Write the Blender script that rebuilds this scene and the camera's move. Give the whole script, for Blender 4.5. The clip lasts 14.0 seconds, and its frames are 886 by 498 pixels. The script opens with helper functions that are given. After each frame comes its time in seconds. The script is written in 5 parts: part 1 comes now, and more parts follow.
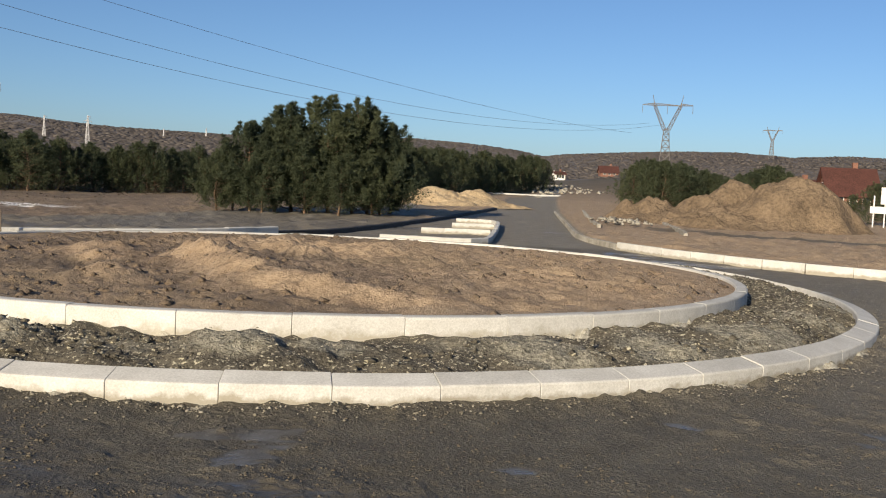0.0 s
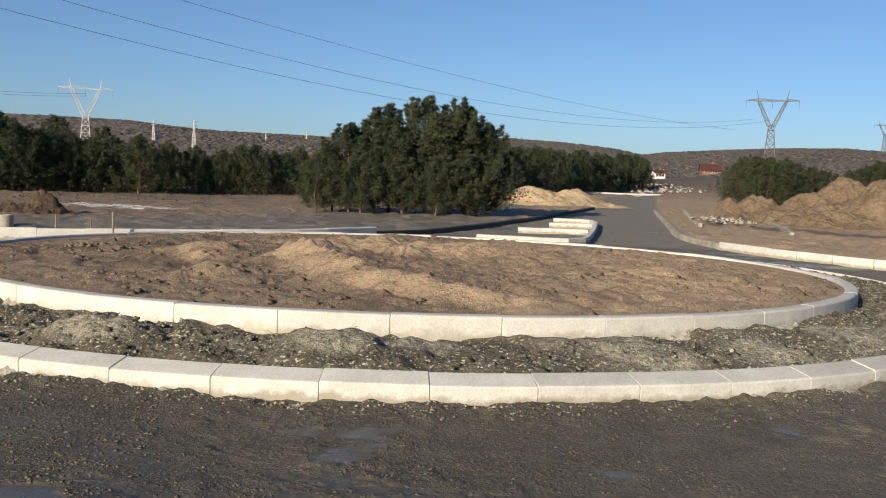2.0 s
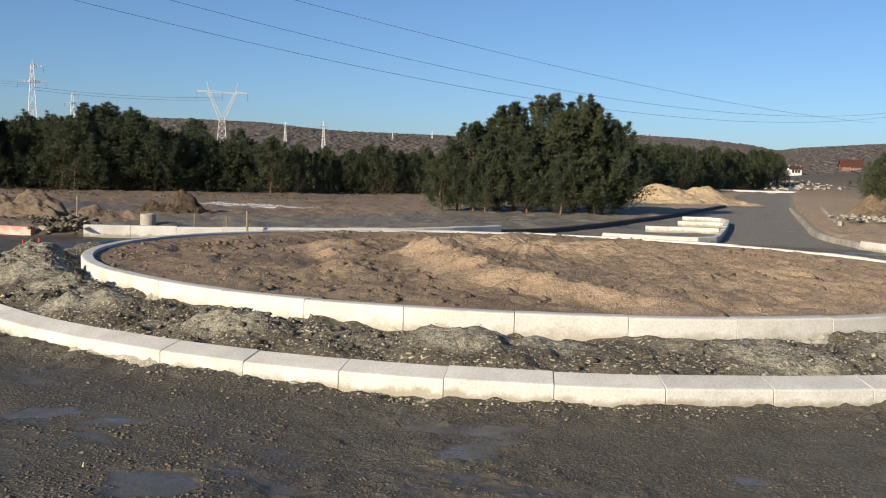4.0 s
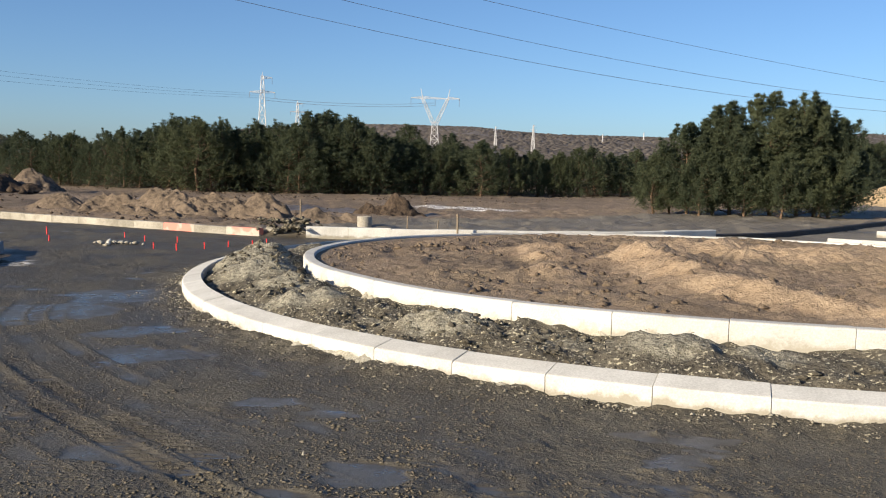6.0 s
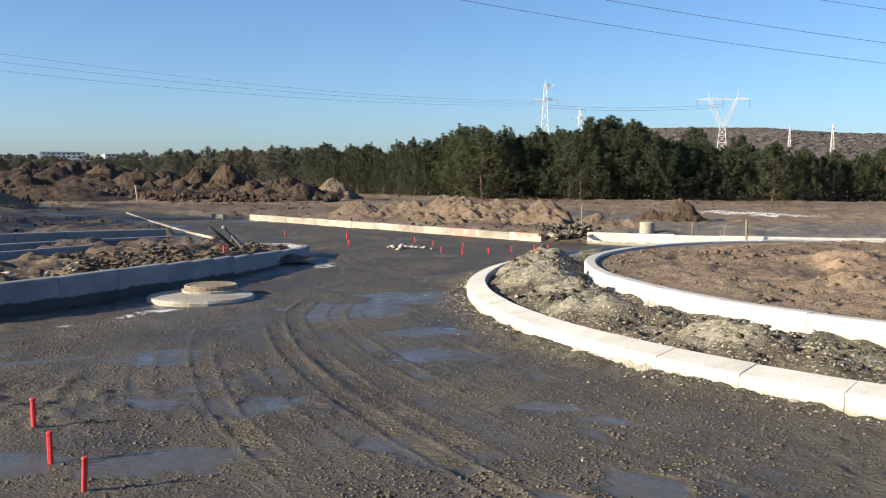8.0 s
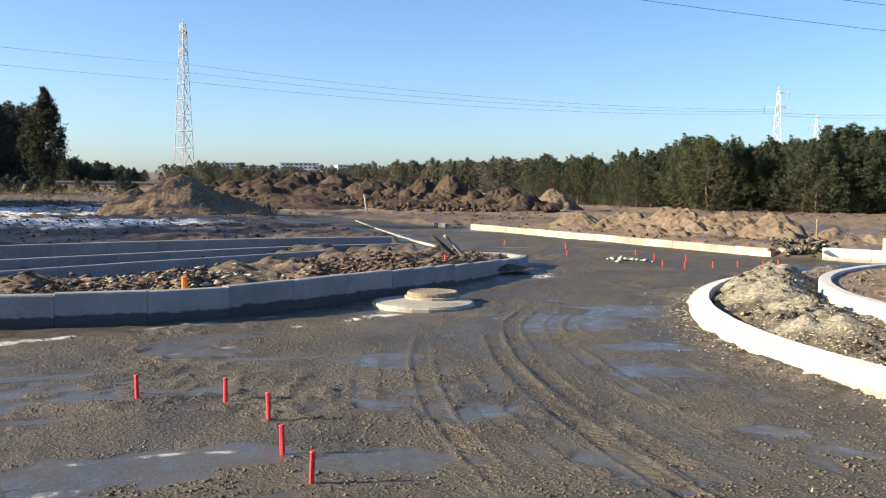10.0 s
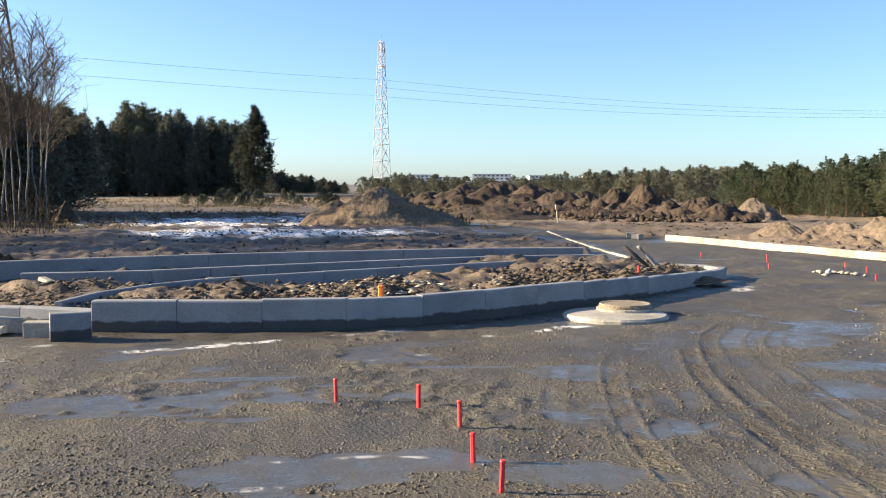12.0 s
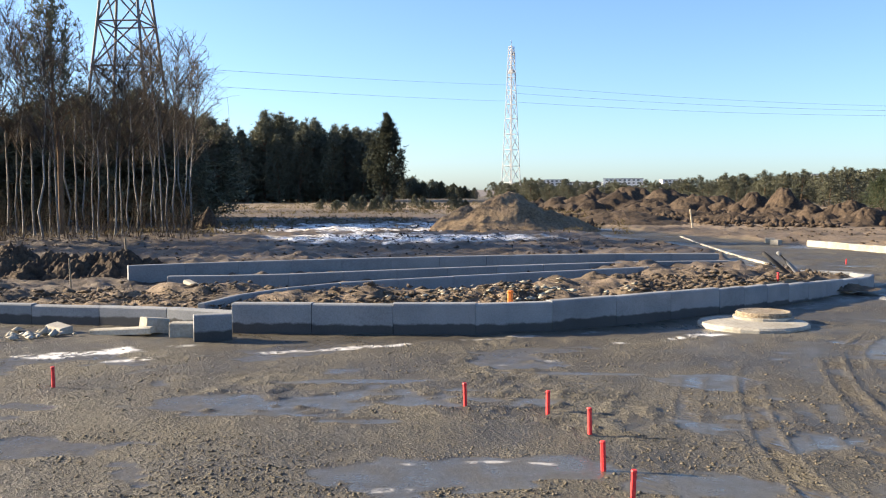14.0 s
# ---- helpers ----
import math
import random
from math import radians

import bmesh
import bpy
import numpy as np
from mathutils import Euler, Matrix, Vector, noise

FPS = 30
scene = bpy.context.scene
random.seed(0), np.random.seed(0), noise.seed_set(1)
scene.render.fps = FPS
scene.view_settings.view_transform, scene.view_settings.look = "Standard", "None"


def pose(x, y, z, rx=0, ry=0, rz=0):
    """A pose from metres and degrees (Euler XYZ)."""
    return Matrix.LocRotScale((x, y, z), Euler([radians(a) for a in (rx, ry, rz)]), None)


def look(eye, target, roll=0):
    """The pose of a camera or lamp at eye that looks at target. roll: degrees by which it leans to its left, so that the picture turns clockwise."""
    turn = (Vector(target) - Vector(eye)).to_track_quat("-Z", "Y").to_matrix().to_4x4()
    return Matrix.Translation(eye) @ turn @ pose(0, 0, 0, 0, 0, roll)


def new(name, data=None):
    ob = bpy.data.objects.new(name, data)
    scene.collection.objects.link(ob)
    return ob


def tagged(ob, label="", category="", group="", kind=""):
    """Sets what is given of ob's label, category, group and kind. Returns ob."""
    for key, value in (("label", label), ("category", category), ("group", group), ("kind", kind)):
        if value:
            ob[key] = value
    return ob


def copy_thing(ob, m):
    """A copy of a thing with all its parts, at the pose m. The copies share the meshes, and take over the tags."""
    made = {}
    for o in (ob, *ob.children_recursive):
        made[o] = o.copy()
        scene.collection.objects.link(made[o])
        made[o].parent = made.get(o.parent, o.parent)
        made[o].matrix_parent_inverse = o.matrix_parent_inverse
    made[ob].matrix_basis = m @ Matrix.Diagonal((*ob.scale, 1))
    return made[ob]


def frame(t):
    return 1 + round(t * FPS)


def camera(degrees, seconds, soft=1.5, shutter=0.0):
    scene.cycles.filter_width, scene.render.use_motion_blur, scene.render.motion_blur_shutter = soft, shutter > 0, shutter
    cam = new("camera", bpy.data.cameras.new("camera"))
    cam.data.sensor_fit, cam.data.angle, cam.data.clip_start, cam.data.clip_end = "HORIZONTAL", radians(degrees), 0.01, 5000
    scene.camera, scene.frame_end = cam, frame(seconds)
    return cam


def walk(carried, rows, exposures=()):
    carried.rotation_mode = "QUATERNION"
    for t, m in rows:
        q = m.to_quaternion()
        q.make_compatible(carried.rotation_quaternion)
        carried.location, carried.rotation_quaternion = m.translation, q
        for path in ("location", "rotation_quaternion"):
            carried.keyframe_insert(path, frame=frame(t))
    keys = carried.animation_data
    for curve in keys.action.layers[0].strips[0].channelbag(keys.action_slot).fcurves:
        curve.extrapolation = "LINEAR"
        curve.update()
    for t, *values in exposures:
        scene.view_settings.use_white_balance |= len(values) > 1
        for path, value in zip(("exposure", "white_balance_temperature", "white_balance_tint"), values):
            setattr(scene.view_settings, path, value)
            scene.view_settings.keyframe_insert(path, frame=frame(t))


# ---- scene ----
cam = camera(50.0, 14.0, soft=1.1)
PATH = [
    (0, pose(0, 0, 1.65, 85.88, -2.66, 0.00)),
    (0.5, pose(0, 0, 1.65, 85.83, -2.60, 1.15)),
    (1, pose(0, 0, 1.65, 85.77, -2.51, 2.58)),
    (1.5, pose(0, 0, 1.65, 85.71, -2.36, 4.07)),
    (2, pose(0, 0, 1.65, 85.64, -2.16, 5.82)),
    (4.5, pose(0, 0, 1.65, 85.25, -1.72, 15.82)),
    (5, pose(0, 0, 1.65, 85.23, -1.72, 18.71)),
    (5.5, pose(0, 0, 1.65, 85.20, -1.66, 21.88)),
    (6, pose(0, 0, 1.65, 85.15, -1.36, 25.84)),
    (6.5, pose(0, 0, 1.65, 85.12, -1.16, 29.96)),
    (7, pose(0, 0, 1.65, 85.17, -0.82, 34.39)),
    (7.5, pose(0, 0, 1.65, 85.20, -0.61, 38.49)),
    (8, pose(0, 0, 1.65, 85.24, -0.44, 42.66)),
    (10.5, pose(0, 0, 1.65, 85.89, -0.58, 58.92)),
    (11, pose(0, 0, 1.65, 86.02, -0.40, 62.03)),
    (11.5, pose(0, 0, 1.65, 86.17, -0.28, 64.69)),
    (12, pose(0, 0, 1.65, 86.31, -0.19, 67.34)),
    (12.5, pose(0, 0, 1.65, 86.42, -0.11, 69.49)),
    (13, pose(0, 0, 1.65, 86.52, -0.04, 71.61)),
    (13.5, pose(0, 0, 1.65, 86.57, 0.06, 73.35)),
    (14, pose(0, 0, 1.65, 86.62, 0.13, 75.13)),
]

EXPOSURES = [(0.0, 0.62, 6900, 11), (5.0, 0.82, 6700, 11), (8.0, 1.27, 6750, 11), (11.0, 1.83, 7250, 12), (14.0, 1.96, 7250, 12)]
walk(cam, PATH, EXPOSURES)

# ---- world and sun ----
SUN_WAY = Vector((-0.45, -0.89, 0.0)).normalized()
SUN_UP = radians(18.5)
world = bpy.data.worlds.new("sky")
scene.world = world
world.use_nodes = True
wn = world.node_tree.nodes
sky = wn.new("ShaderNodeTexSky")
sky.sky_type = "NISHITA"
sky.sun_disc = False
sky.sun_elevation = SUN_UP
sky.sun_rotation = math.atan2(SUN_WAY.x, SUN_WAY.y)
sky.air_density, sky.dust_density, sky.ozone_density = 0.8, 0.7, 5.5
wn["Background"].inputs["Strength"].default_value = 0.077
world.node_tree.links.new(sky.outputs["Color"], wn["Background"].inputs["Color"])
sun = bpy.data.lights.new("sun", "SUN")
sun.energy, sun.angle, sun.color = 4.4, radians(0.53), (1.0, 0.88, 0.68)
sun_ob = new("sun", sun)
sun_ob.matrix_world = look(SUN_WAY * 100 * math.cos(SUN_UP) + Vector((0, 0, 100 * math.sin(SUN_UP))), (0, 0, 0))


# ---- materials ----
def nodes_of(name):
    m = bpy.data.materials.new(name)
    m.use_nodes = True
    return m, m.node_tree.nodes, m.node_tree.links


def noise_node(n, l, scale, detail=6.0, rough=0.6, coord=None):
    t = n.new("ShaderNodeTexNoise")
    t.inputs["Scale"].default_value, t.inputs["Detail"].default_value, t.inputs["Roughness"].default_value = scale, detail, rough
    if coord is not None:
        l.new(coord, t.inputs["Vector"])
    return t.outputs["Fac"]


def ramp(n, l, fac, a, b, low=0.35, high=0.65):
    r = n.new("ShaderNodeValToRGB")
    r.color_ramp.elements[0].position, r.color_ramp.elements[1].position = low, high
    r.color_ramp.elements[0].color, r.color_ramp.elements[1].color = (*a, 1), (*b, 1)
    l.new(fac, r.inputs["Fac"])
    return r.outputs["Color"]


def mix(n, l, fac, a, b, kind="MIX"):
    m = n.new("ShaderNodeMix")
    m.data_type, m.blend_type = "RGBA", kind
    for socket, value in ((m.inputs[0], fac), (m.inputs[6], a), (m.inputs[7], b)):
        if isinstance(value, (int, float)):
            socket.default_value = value
        elif isinstance(value, tuple):
            socket.default_value = (*value, 1)
        else:
            l.new(value, socket)
    return m.outputs[2]


def math_node(n, l, op, a, b=0.5):
    m = n.new("ShaderNodeMath")
    m.operation, m.use_clamp = op, True
    for socket, value in zip(m.inputs, (a, b)):
        if isinstance(value, (int, float)):
            socket.default_value = value
        else:
            l.new(value, socket)
    return m.outputs[0]


def surface(name, dark, light, scale=6.0, fine=60.0, rough=0.85, bump=0.4, distance=0.01, metal=0.0, vary=0.0, fleck=None, spec=0.3, mixing=0.55, mud=None):
    """A matt surface with variation at two scales, fine relief and, if asked, a change from piece to piece."""
    m, n, l = nodes_of(name)
    p = n["Principled BSDF"]
    own = n.new("ShaderNodeTexCoord").outputs["Object"]
    shift, apart = n.new("ShaderNodeVectorMath"), n.new("ShaderNodeVectorMath")
    shift.operation, apart.operation = "SCALE", "ADD"
    shift.inputs[0].default_value = (37.0, 23.0, 11.0)
    l.new(n.new("ShaderNodeObjectInfo").outputs["Random"], shift.inputs["Scale"])
    l.new(own, apart.inputs[0])
    l.new(shift.outputs[0], apart.inputs[1])
    co = apart.outputs[0]
    big, small = noise_node(n, l, scale, 5, 0.6, co), noise_node(n, l, fine, 4, 0.7, co)
    col = ramp(n, l, big, dark, light)
    col = mix(n, l, mixing, col, ramp(n, l, small, tuple(c * 0.6 for c in dark), tuple(min(1, c * 1.25) for c in light)))
    if fleck:
        spot = noise_node(n, l, fleck[1], 2, 0.5, co)
        col = mix(n, l, ramp(n, l, spot, (0, 0, 0), (1, 1, 1), fleck[2], fleck[2] + 0.06), col, fleck[0])
    # Ragged band towards the foot: mud, or on grey kerbs damp and painted shadow.
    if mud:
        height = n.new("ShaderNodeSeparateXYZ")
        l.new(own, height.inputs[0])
        foot_fade = n.new("ShaderNodeMapRange")
        foot_fade.inputs["From Min"].default_value, foot_fade.inputs["From Max"].default_value = mud[1], mud[2]
        foot_fade.inputs["To Min"].default_value, foot_fade.inputs["To Max"].default_value = 0.75, 0.3
        l.new(height.outputs["Z"], foot_fade.inputs["Value"])
        dirt_shade = math_node(n, l, "SUBTRACT", foot_fade.outputs[0], math_node(n, l, "ADD", math_node(n, l, "MULTIPLY", noise_node(n, l, 5.0, 6, 0.7, co), 0.7), 0.15))
        col = mix(n, l, math_node(n, l, "MULTIPLY", math_node(n, l, "MULTIPLY", dirt_shade, 7.0), 0.8), col, mud[0])
    if vary:
        info = n.new("ShaderNodeObjectInfo").outputs["Random"]
        col = mix(n, l, 1.0, col, ramp(n, l, info, (1 - vary,) * 3, (1, 1, 1), 0, 1), "MULTIPLY")
    l.new(col, p.inputs["Base Color"])
    p.inputs["Roughness"].default_value, p.inputs["Metallic"].default_value = rough, metal
    p.inputs["Specular IOR Level"].default_value = spec
    b = n.new("ShaderNodeBump")
    b.inputs["Strength"].default_value, b.inputs["Distance"].default_value = bump, distance
    l.new(small, b.inputs["Height"])
    l.new(b.outputs["Normal"], p.inputs["Normal"])
    return m


def ground_material(name):
    """Site ground: earth, wet gravel road, sand, puddles and old snow, each where its mask on the mesh says."""
    m, n, l = nodes_of(name)
    p = n["Principled BSDF"]
    co = n.new("ShaderNodeTexCoord").outputs["Object"]

    def mask(key):
        a = n.new("ShaderNodeAttribute")
        a.attribute_name = key
        return a.outputs["Fac"]

    big, mid, fine, grit = (noise_node(n, l, s, 5, 0.65, co) for s in (0.35, 2.2, 12.0, 34.0))
    cells = n.new("ShaderNodeTexVoronoi")
    cells.inputs["Scale"].default_value = 26.0
    l.new(co, cells.inputs["Vector"])
    pick = n.new("ShaderNodeSeparateColor")
    l.new(cells.outputs["Color"], pick.inputs[0])
    chance = ramp(n, l, pick.outputs[0], (0, 0, 0), (1, 1, 1), 0.62, 0.72)
    stones = math_node(n, l, "MULTIPLY", chance, ramp(n, l, cells.outputs["Distance"], (1, 1, 1), (0, 0, 0), 0.18, 0.36))
    earth = mix(n, l, 0.5, ramp(n, l, mid, (0.115, 0.083, 0.058), (0.33, 0.243, 0.168)), ramp(n, l, fine, (0.072, 0.051, 0.037), (0.35, 0.262, 0.186)))
    earth = mix(n, l, ramp(n, l, big, (0, 0, 0), (0.6, 0.6, 0.6), 0.4, 0.7), earth, (0.25, 0.19, 0.115))
    road = mix(n, l, 0.5, ramp(n, l, mid, (0.063, 0.056, 0.042), (0.146, 0.131, 0.1)), ramp(n, l, grit, (0.046, 0.041, 0.031), (0.15, 0.134, 0.102)))
    road = mix(n, l, ramp(n, l, big, (0, 0, 0), (0.5, 0.5, 0.5), 0.45, 0.65), road, (0.08, 0.069, 0.05))
    road = mix(n, l, math_node(n, l, "MULTIPLY", stones, 0.45), road, ramp(n, l, pick.outputs[1], (0.09, 0.082, 0.066), (0.24, 0.222, 0.18), 0, 1))
    sand = mix(n, l, 0.5, ramp(n, l, mid, (0.29, 0.2, 0.125), (0.475, 0.355, 0.235)), ramp(n, l, fine, (0.2, 0.14, 0.087), (0.47, 0.355, 0.24)))
    far = mix(n, l, 0.6, ramp(n, l, mix(n, l, 0.5, noise_node(n, l, 0.03, 6, 0.6, co), noise_node(n, l, 0.4, 5, 0.7, co)), (0.05, 0.041, 0.029), (0.155, 0.122, 0.08), 0.42, 0.58), (0.085, 0.072, 0.054))
    soil = mix(n, l, 0.5, ramp(n, l, mid, (0.04, 0.03, 0.023), (0.145, 0.108, 0.078)), ramp(n, l, fine, (0.032, 0.024, 0.018), (0.155, 0.116, 0.085)))
    col = mix(n, l, mask("dug"), earth, soil)
    col = mix(n, l, mask("road"), col, road)
    col = mix(n, l, mask("sand"), col, sand)
    col = mix(n, l, mask("far"), col, far)
    # Wooded ridge ground, greyed to carry distance haze in its colour.
    col = mix(n, l, mask("wood"), col, ramp(n, l, noise_node(n, l, 0.012, 5, 0.6, co), (0.12, 0.105, 0.098), (0.16, 0.14, 0.128)))
    tar = mix(n, l, 0.5, ramp(n, l, mid, (0.16, 0.144, 0.117), (0.265, 0.242, 0.2)), (0.21, 0.19, 0.157))
    col = mix(n, l, mask("tar"), col, tar)
    wet = mask("wet")
    damp = math_node(n, l, "MULTIPLY", mask("moist"), ramp(n, l, noise_node(n, l, 0.8, 4, 0.55, co), (0, 0, 0), (1, 1, 1), 0.34, 0.6))
    col = mix(n, l, damp, col, mix(n, l, 1.0, col, (0.66, 0.64, 0.62), "MULTIPLY"))
    col = mix(n, l, wet, col, mix(n, l, 0.45, mix(n, l, 1.0, col, (0.66, 0.64, 0.6), "MULTIPLY"), (0.125, 0.114, 0.094)))
    snow_at = math_node(n, l, "MULTIPLY", mask("snow"), ramp(n, l, mix(n, l, 0.55, mid, fine), (0, 0, 0), (1, 1, 1), 0.44, 0.51))
    col = mix(n, l, snow_at, col, (0.92, 0.9, 0.87))
    l.new(col, p.inputs["Base Color"])
    dry = mix(n, l, wet, mix(n, l, damp, (0.9, 0.9, 0.9), (0.54, 0.54, 0.54)), ramp(n, l, noise_node(n, l, 3.0, 5, 0.65, co), (0.14, 0.14, 0.14), (0.42, 0.42, 0.42), 0.4, 0.62))
    dry = mix(n, l, snow_at, dry, (0.85, 0.85, 0.85))
    l.new(dry, p.inputs["Roughness"])
    p.inputs["Specular IOR Level"].default_value = 0.4
    high = mix(n, l, math_node(n, l, "MULTIPLY", stones, 0.6), mix(n, l, 0.55, fine, grit), (1.0, 1.0, 1.0))
    b = n.new("ShaderNodeBump")
    b.inputs["Distance"].default_value = 0.055
    l.new(mix(n, l, wet, (0.9, 0.9, 0.9), (0.02, 0.02, 0.02)), b.inputs["Strength"])
    l.new(high, b.inputs["Height"])
    l.new(b.outputs["Normal"], p.inputs["Normal"])
    return m


GROUND = ground_material("site_ground")
CONCRETE = surface("pale_concrete", (0.47, 0.459, 0.425), (0.64, 0.63, 0.592), 2.6, 60.0, 0.85, 0.2, 0.004, vary=0.13, mixing=0.3, mud=((0.27, 0.24, 0.18), 0.01, 0.15))
CONCRETE_TALL = surface("stained_pale_concrete", (0.47, 0.459, 0.425), (0.64, 0.63, 0.592), 2.6, 60.0, 0.85, 0.2, 0.004, vary=0.13, mixing=0.3, mud=((0.36, 0.33, 0.26), 0.14, 0.36))
# Island kerbs and walls: their shade is put into this darkened blue-grey.
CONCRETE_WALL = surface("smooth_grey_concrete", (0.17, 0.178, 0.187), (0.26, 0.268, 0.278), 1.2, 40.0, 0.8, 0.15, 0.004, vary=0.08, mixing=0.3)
# Shade again in the grey; the near-black foot band paints damp and shadow.
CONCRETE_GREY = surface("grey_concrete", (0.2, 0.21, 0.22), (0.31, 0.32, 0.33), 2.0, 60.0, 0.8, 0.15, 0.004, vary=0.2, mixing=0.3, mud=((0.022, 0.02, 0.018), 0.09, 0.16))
CONCRETE_DIRTY = surface("muddy_concrete", (0.22, 0.2, 0.16), (0.47, 0.44, 0.38), 2.2, 30.0, 0.9, 0.3, 0.006, vary=0.2, mixing=0.3)
SOIL = surface("brown_soil", (0.07, 0.05, 0.035), (0.21, 0.158, 0.11), 1.1, 22.0, 0.95, 0.9, 0.03)
GRAVEL_FILL = surface("grey_gravel_fill", (0.045, 0.039, 0.03), (0.165, 0.146, 0.11), 1.6, 20.0, 0.95, 1.0, 0.05, mixing=0.42, fleck=((0.5, 0.46, 0.34), 26.0, 0.6))
fill = GRAVEL_FILL.node_tree
spread = fill.nodes.new("ShaderNodeAttribute")
spread.attribute_name = "pale"
soil_link = fill.nodes["Principled BSDF"].inputs["Base Color"].links[0].from_socket
crushed = ramp(fill.nodes, fill.links, noise_node(fill.nodes, fill.links, 22.0, 4, 0.7, fill.nodes.new("ShaderNodeTexCoord").outputs["Object"]), (0.11, 0.1, 0.076), (0.38, 0.355, 0.28))
fill.links.new(mix(fill.nodes, fill.links, spread.outputs["Fac"], soil_link, crushed), fill.nodes["Principled BSDF"].inputs["Base Color"])
SAND = surface("ochre_sand", (0.1, 0.072, 0.047), (0.23, 0.168, 0.11), 0.8, 7.0, 0.95, 1.0, 0.1, mixing=0.45)
EARTH_TAN = surface("tan_earth", (0.075, 0.057, 0.041), (0.2, 0.152, 0.11), 0.8, 9.0, 0.95, 0.7, 0.05)
SAND_PALE = surface("pale_sand", (0.36, 0.26, 0.15), (0.52, 0.4, 0.25), 0.7, 9.0, 0.95, 0.6, 0.05)
SOIL_DARK = surface("dark_dug_soil", (0.024, 0.0175, 0.013), (0.088, 0.062, 0.043), 1.0, 8.0, 0.95, 0.9, 0.06)
STONE = surface("crushed_stone", (0.17, 0.157, 0.123), (0.39, 0.365, 0.297), 8.0, 60.0, 0.9, 0.3, 0.004)
RED = surface("red_paint", (0.6, 0.025, 0.03), (0.85, 0.06, 0.06), 20.0, 90.0, 0.55, 0.1, 0.002)
ORANGE = surface("orange_paint", (0.8, 0.16, 0.03), (0.95, 0.24, 0.05), 20.0, 90.0, 0.55, 0.1, 0.002)
PINK = surface("faded_red_concrete", (0.36, 0.3, 0.25), (0.5, 0.46, 0.4), 2.2, 40.0, 0.85, 0.2, 0.004, mixing=0.3, fleck=((0.62, 0.24, 0.19), 2.6, 0.52))
ASPHALT = surface("black_edging", (0.018, 0.018, 0.02), (0.04, 0.04, 0.042), 5.0, 50.0, 0.7, 0.4, 0.01)
STEEL = surface("galvanised_steel", (0.46, 0.46, 0.47), (0.6, 0.6, 0.61), 2.0, 20.0, 0.6, 0.05, 0.002)
STEEL_DARK = surface("weathered_steel", (0.11, 0.1, 0.095), (0.2, 0.185, 0.175), 2.0, 20.0, 0.7, 0.05, 0.002)
WIRE = surface("wire", (0.12, 0.135, 0.16), (0.17, 0.185, 0.21), 2.0, 20.0, 0.6, 0.0, 0.001)


# ---- mesh helpers ----
def hash2(ix, iy, seed):
    v = (ix.astype(np.int64) * 374761393 + iy.astype(np.int64) * 668265263 + seed * 982451653) & 0xFFFFFFFF
    v = ((v ^ (v >> 13)) * 1274126177) & 0xFFFFFFFF
    return ((v ^ (v >> 16)) & 0xFFFF) / 65535.0


def value_noise(x, y, seed=0):
    ix, iy = np.floor(x), np.floor(y)
    u, v = x - ix, y - iy
    u, v = u * u * (3 - 2 * u), v * v * (3 - 2 * v)
    a, b = hash2(ix, iy, seed), hash2(ix + 1, iy, seed)
    c, d = hash2(ix, iy + 1, seed), hash2(ix + 1, iy + 1, seed)
    return (a * (1 - u) + b * u) * (1 - v) + (c * (1 - u) + d * u) * v


def fbm(x, y, scale, octaves=4, seed=0, gain=0.5):
    """Smooth noise from -1 to 1; scale is the size of its largest lumps in metres."""
    total, amp, top = 0.0, 1.0, 0.0
    for k in range(octaves):
        f, c, s = 2.0 ** k / scale, math.cos(0.5 + 0.9 * k), math.sin(0.5 + 0.9 * k)
        total = total + amp * (value_noise((x * c - y * s) * f + 17.3 * k, (x * s + y * c) * f - 9.1 * k, seed + k) * 2 - 1)
        top, amp = top + amp, amp * gain
    return total / top


def step(a, b, v):
    t = np.clip((v - a) / (b - a), 0, 1)
    return t * t * (3 - 2 * t)


def blob(x, y, cx, cy, rx, ry, turn=0.0):
    """1 at the middle of an oval, falling to 0 past its edge."""
    c, s = math.cos(radians(turn)), math.sin(radians(turn))
    u, v = ((x - cx) * c + (y - cy) * s) / rx, (-(x - cx) * s + (y - cy) * c) / ry
    return np.exp(-(u * u + v * v) * 1.4)


def line_distance(x, y, points):
    """Distance to a polyline, and the signed side (positive to its left)."""
    best, side = np.full(np.shape(x), 1e9), np.zeros(np.shape(x))
    for (ax, ay), (bx, by) in zip(points[:-1], points[1:]):
        dx, dy = bx - ax, by - ay
        t = np.clip(((x - ax) * dx + (y - ay) * dy) / (dx * dx + dy * dy), 0, 1)
        d = np.hypot(x - ax - t * dx, y - ay - t * dy)
        s = np.sign(dx * (y - ay) - dy * (x - ax))
        near = d < best
        best, side = np.where(near, d, best), np.where(near, s, side)
    return best, side


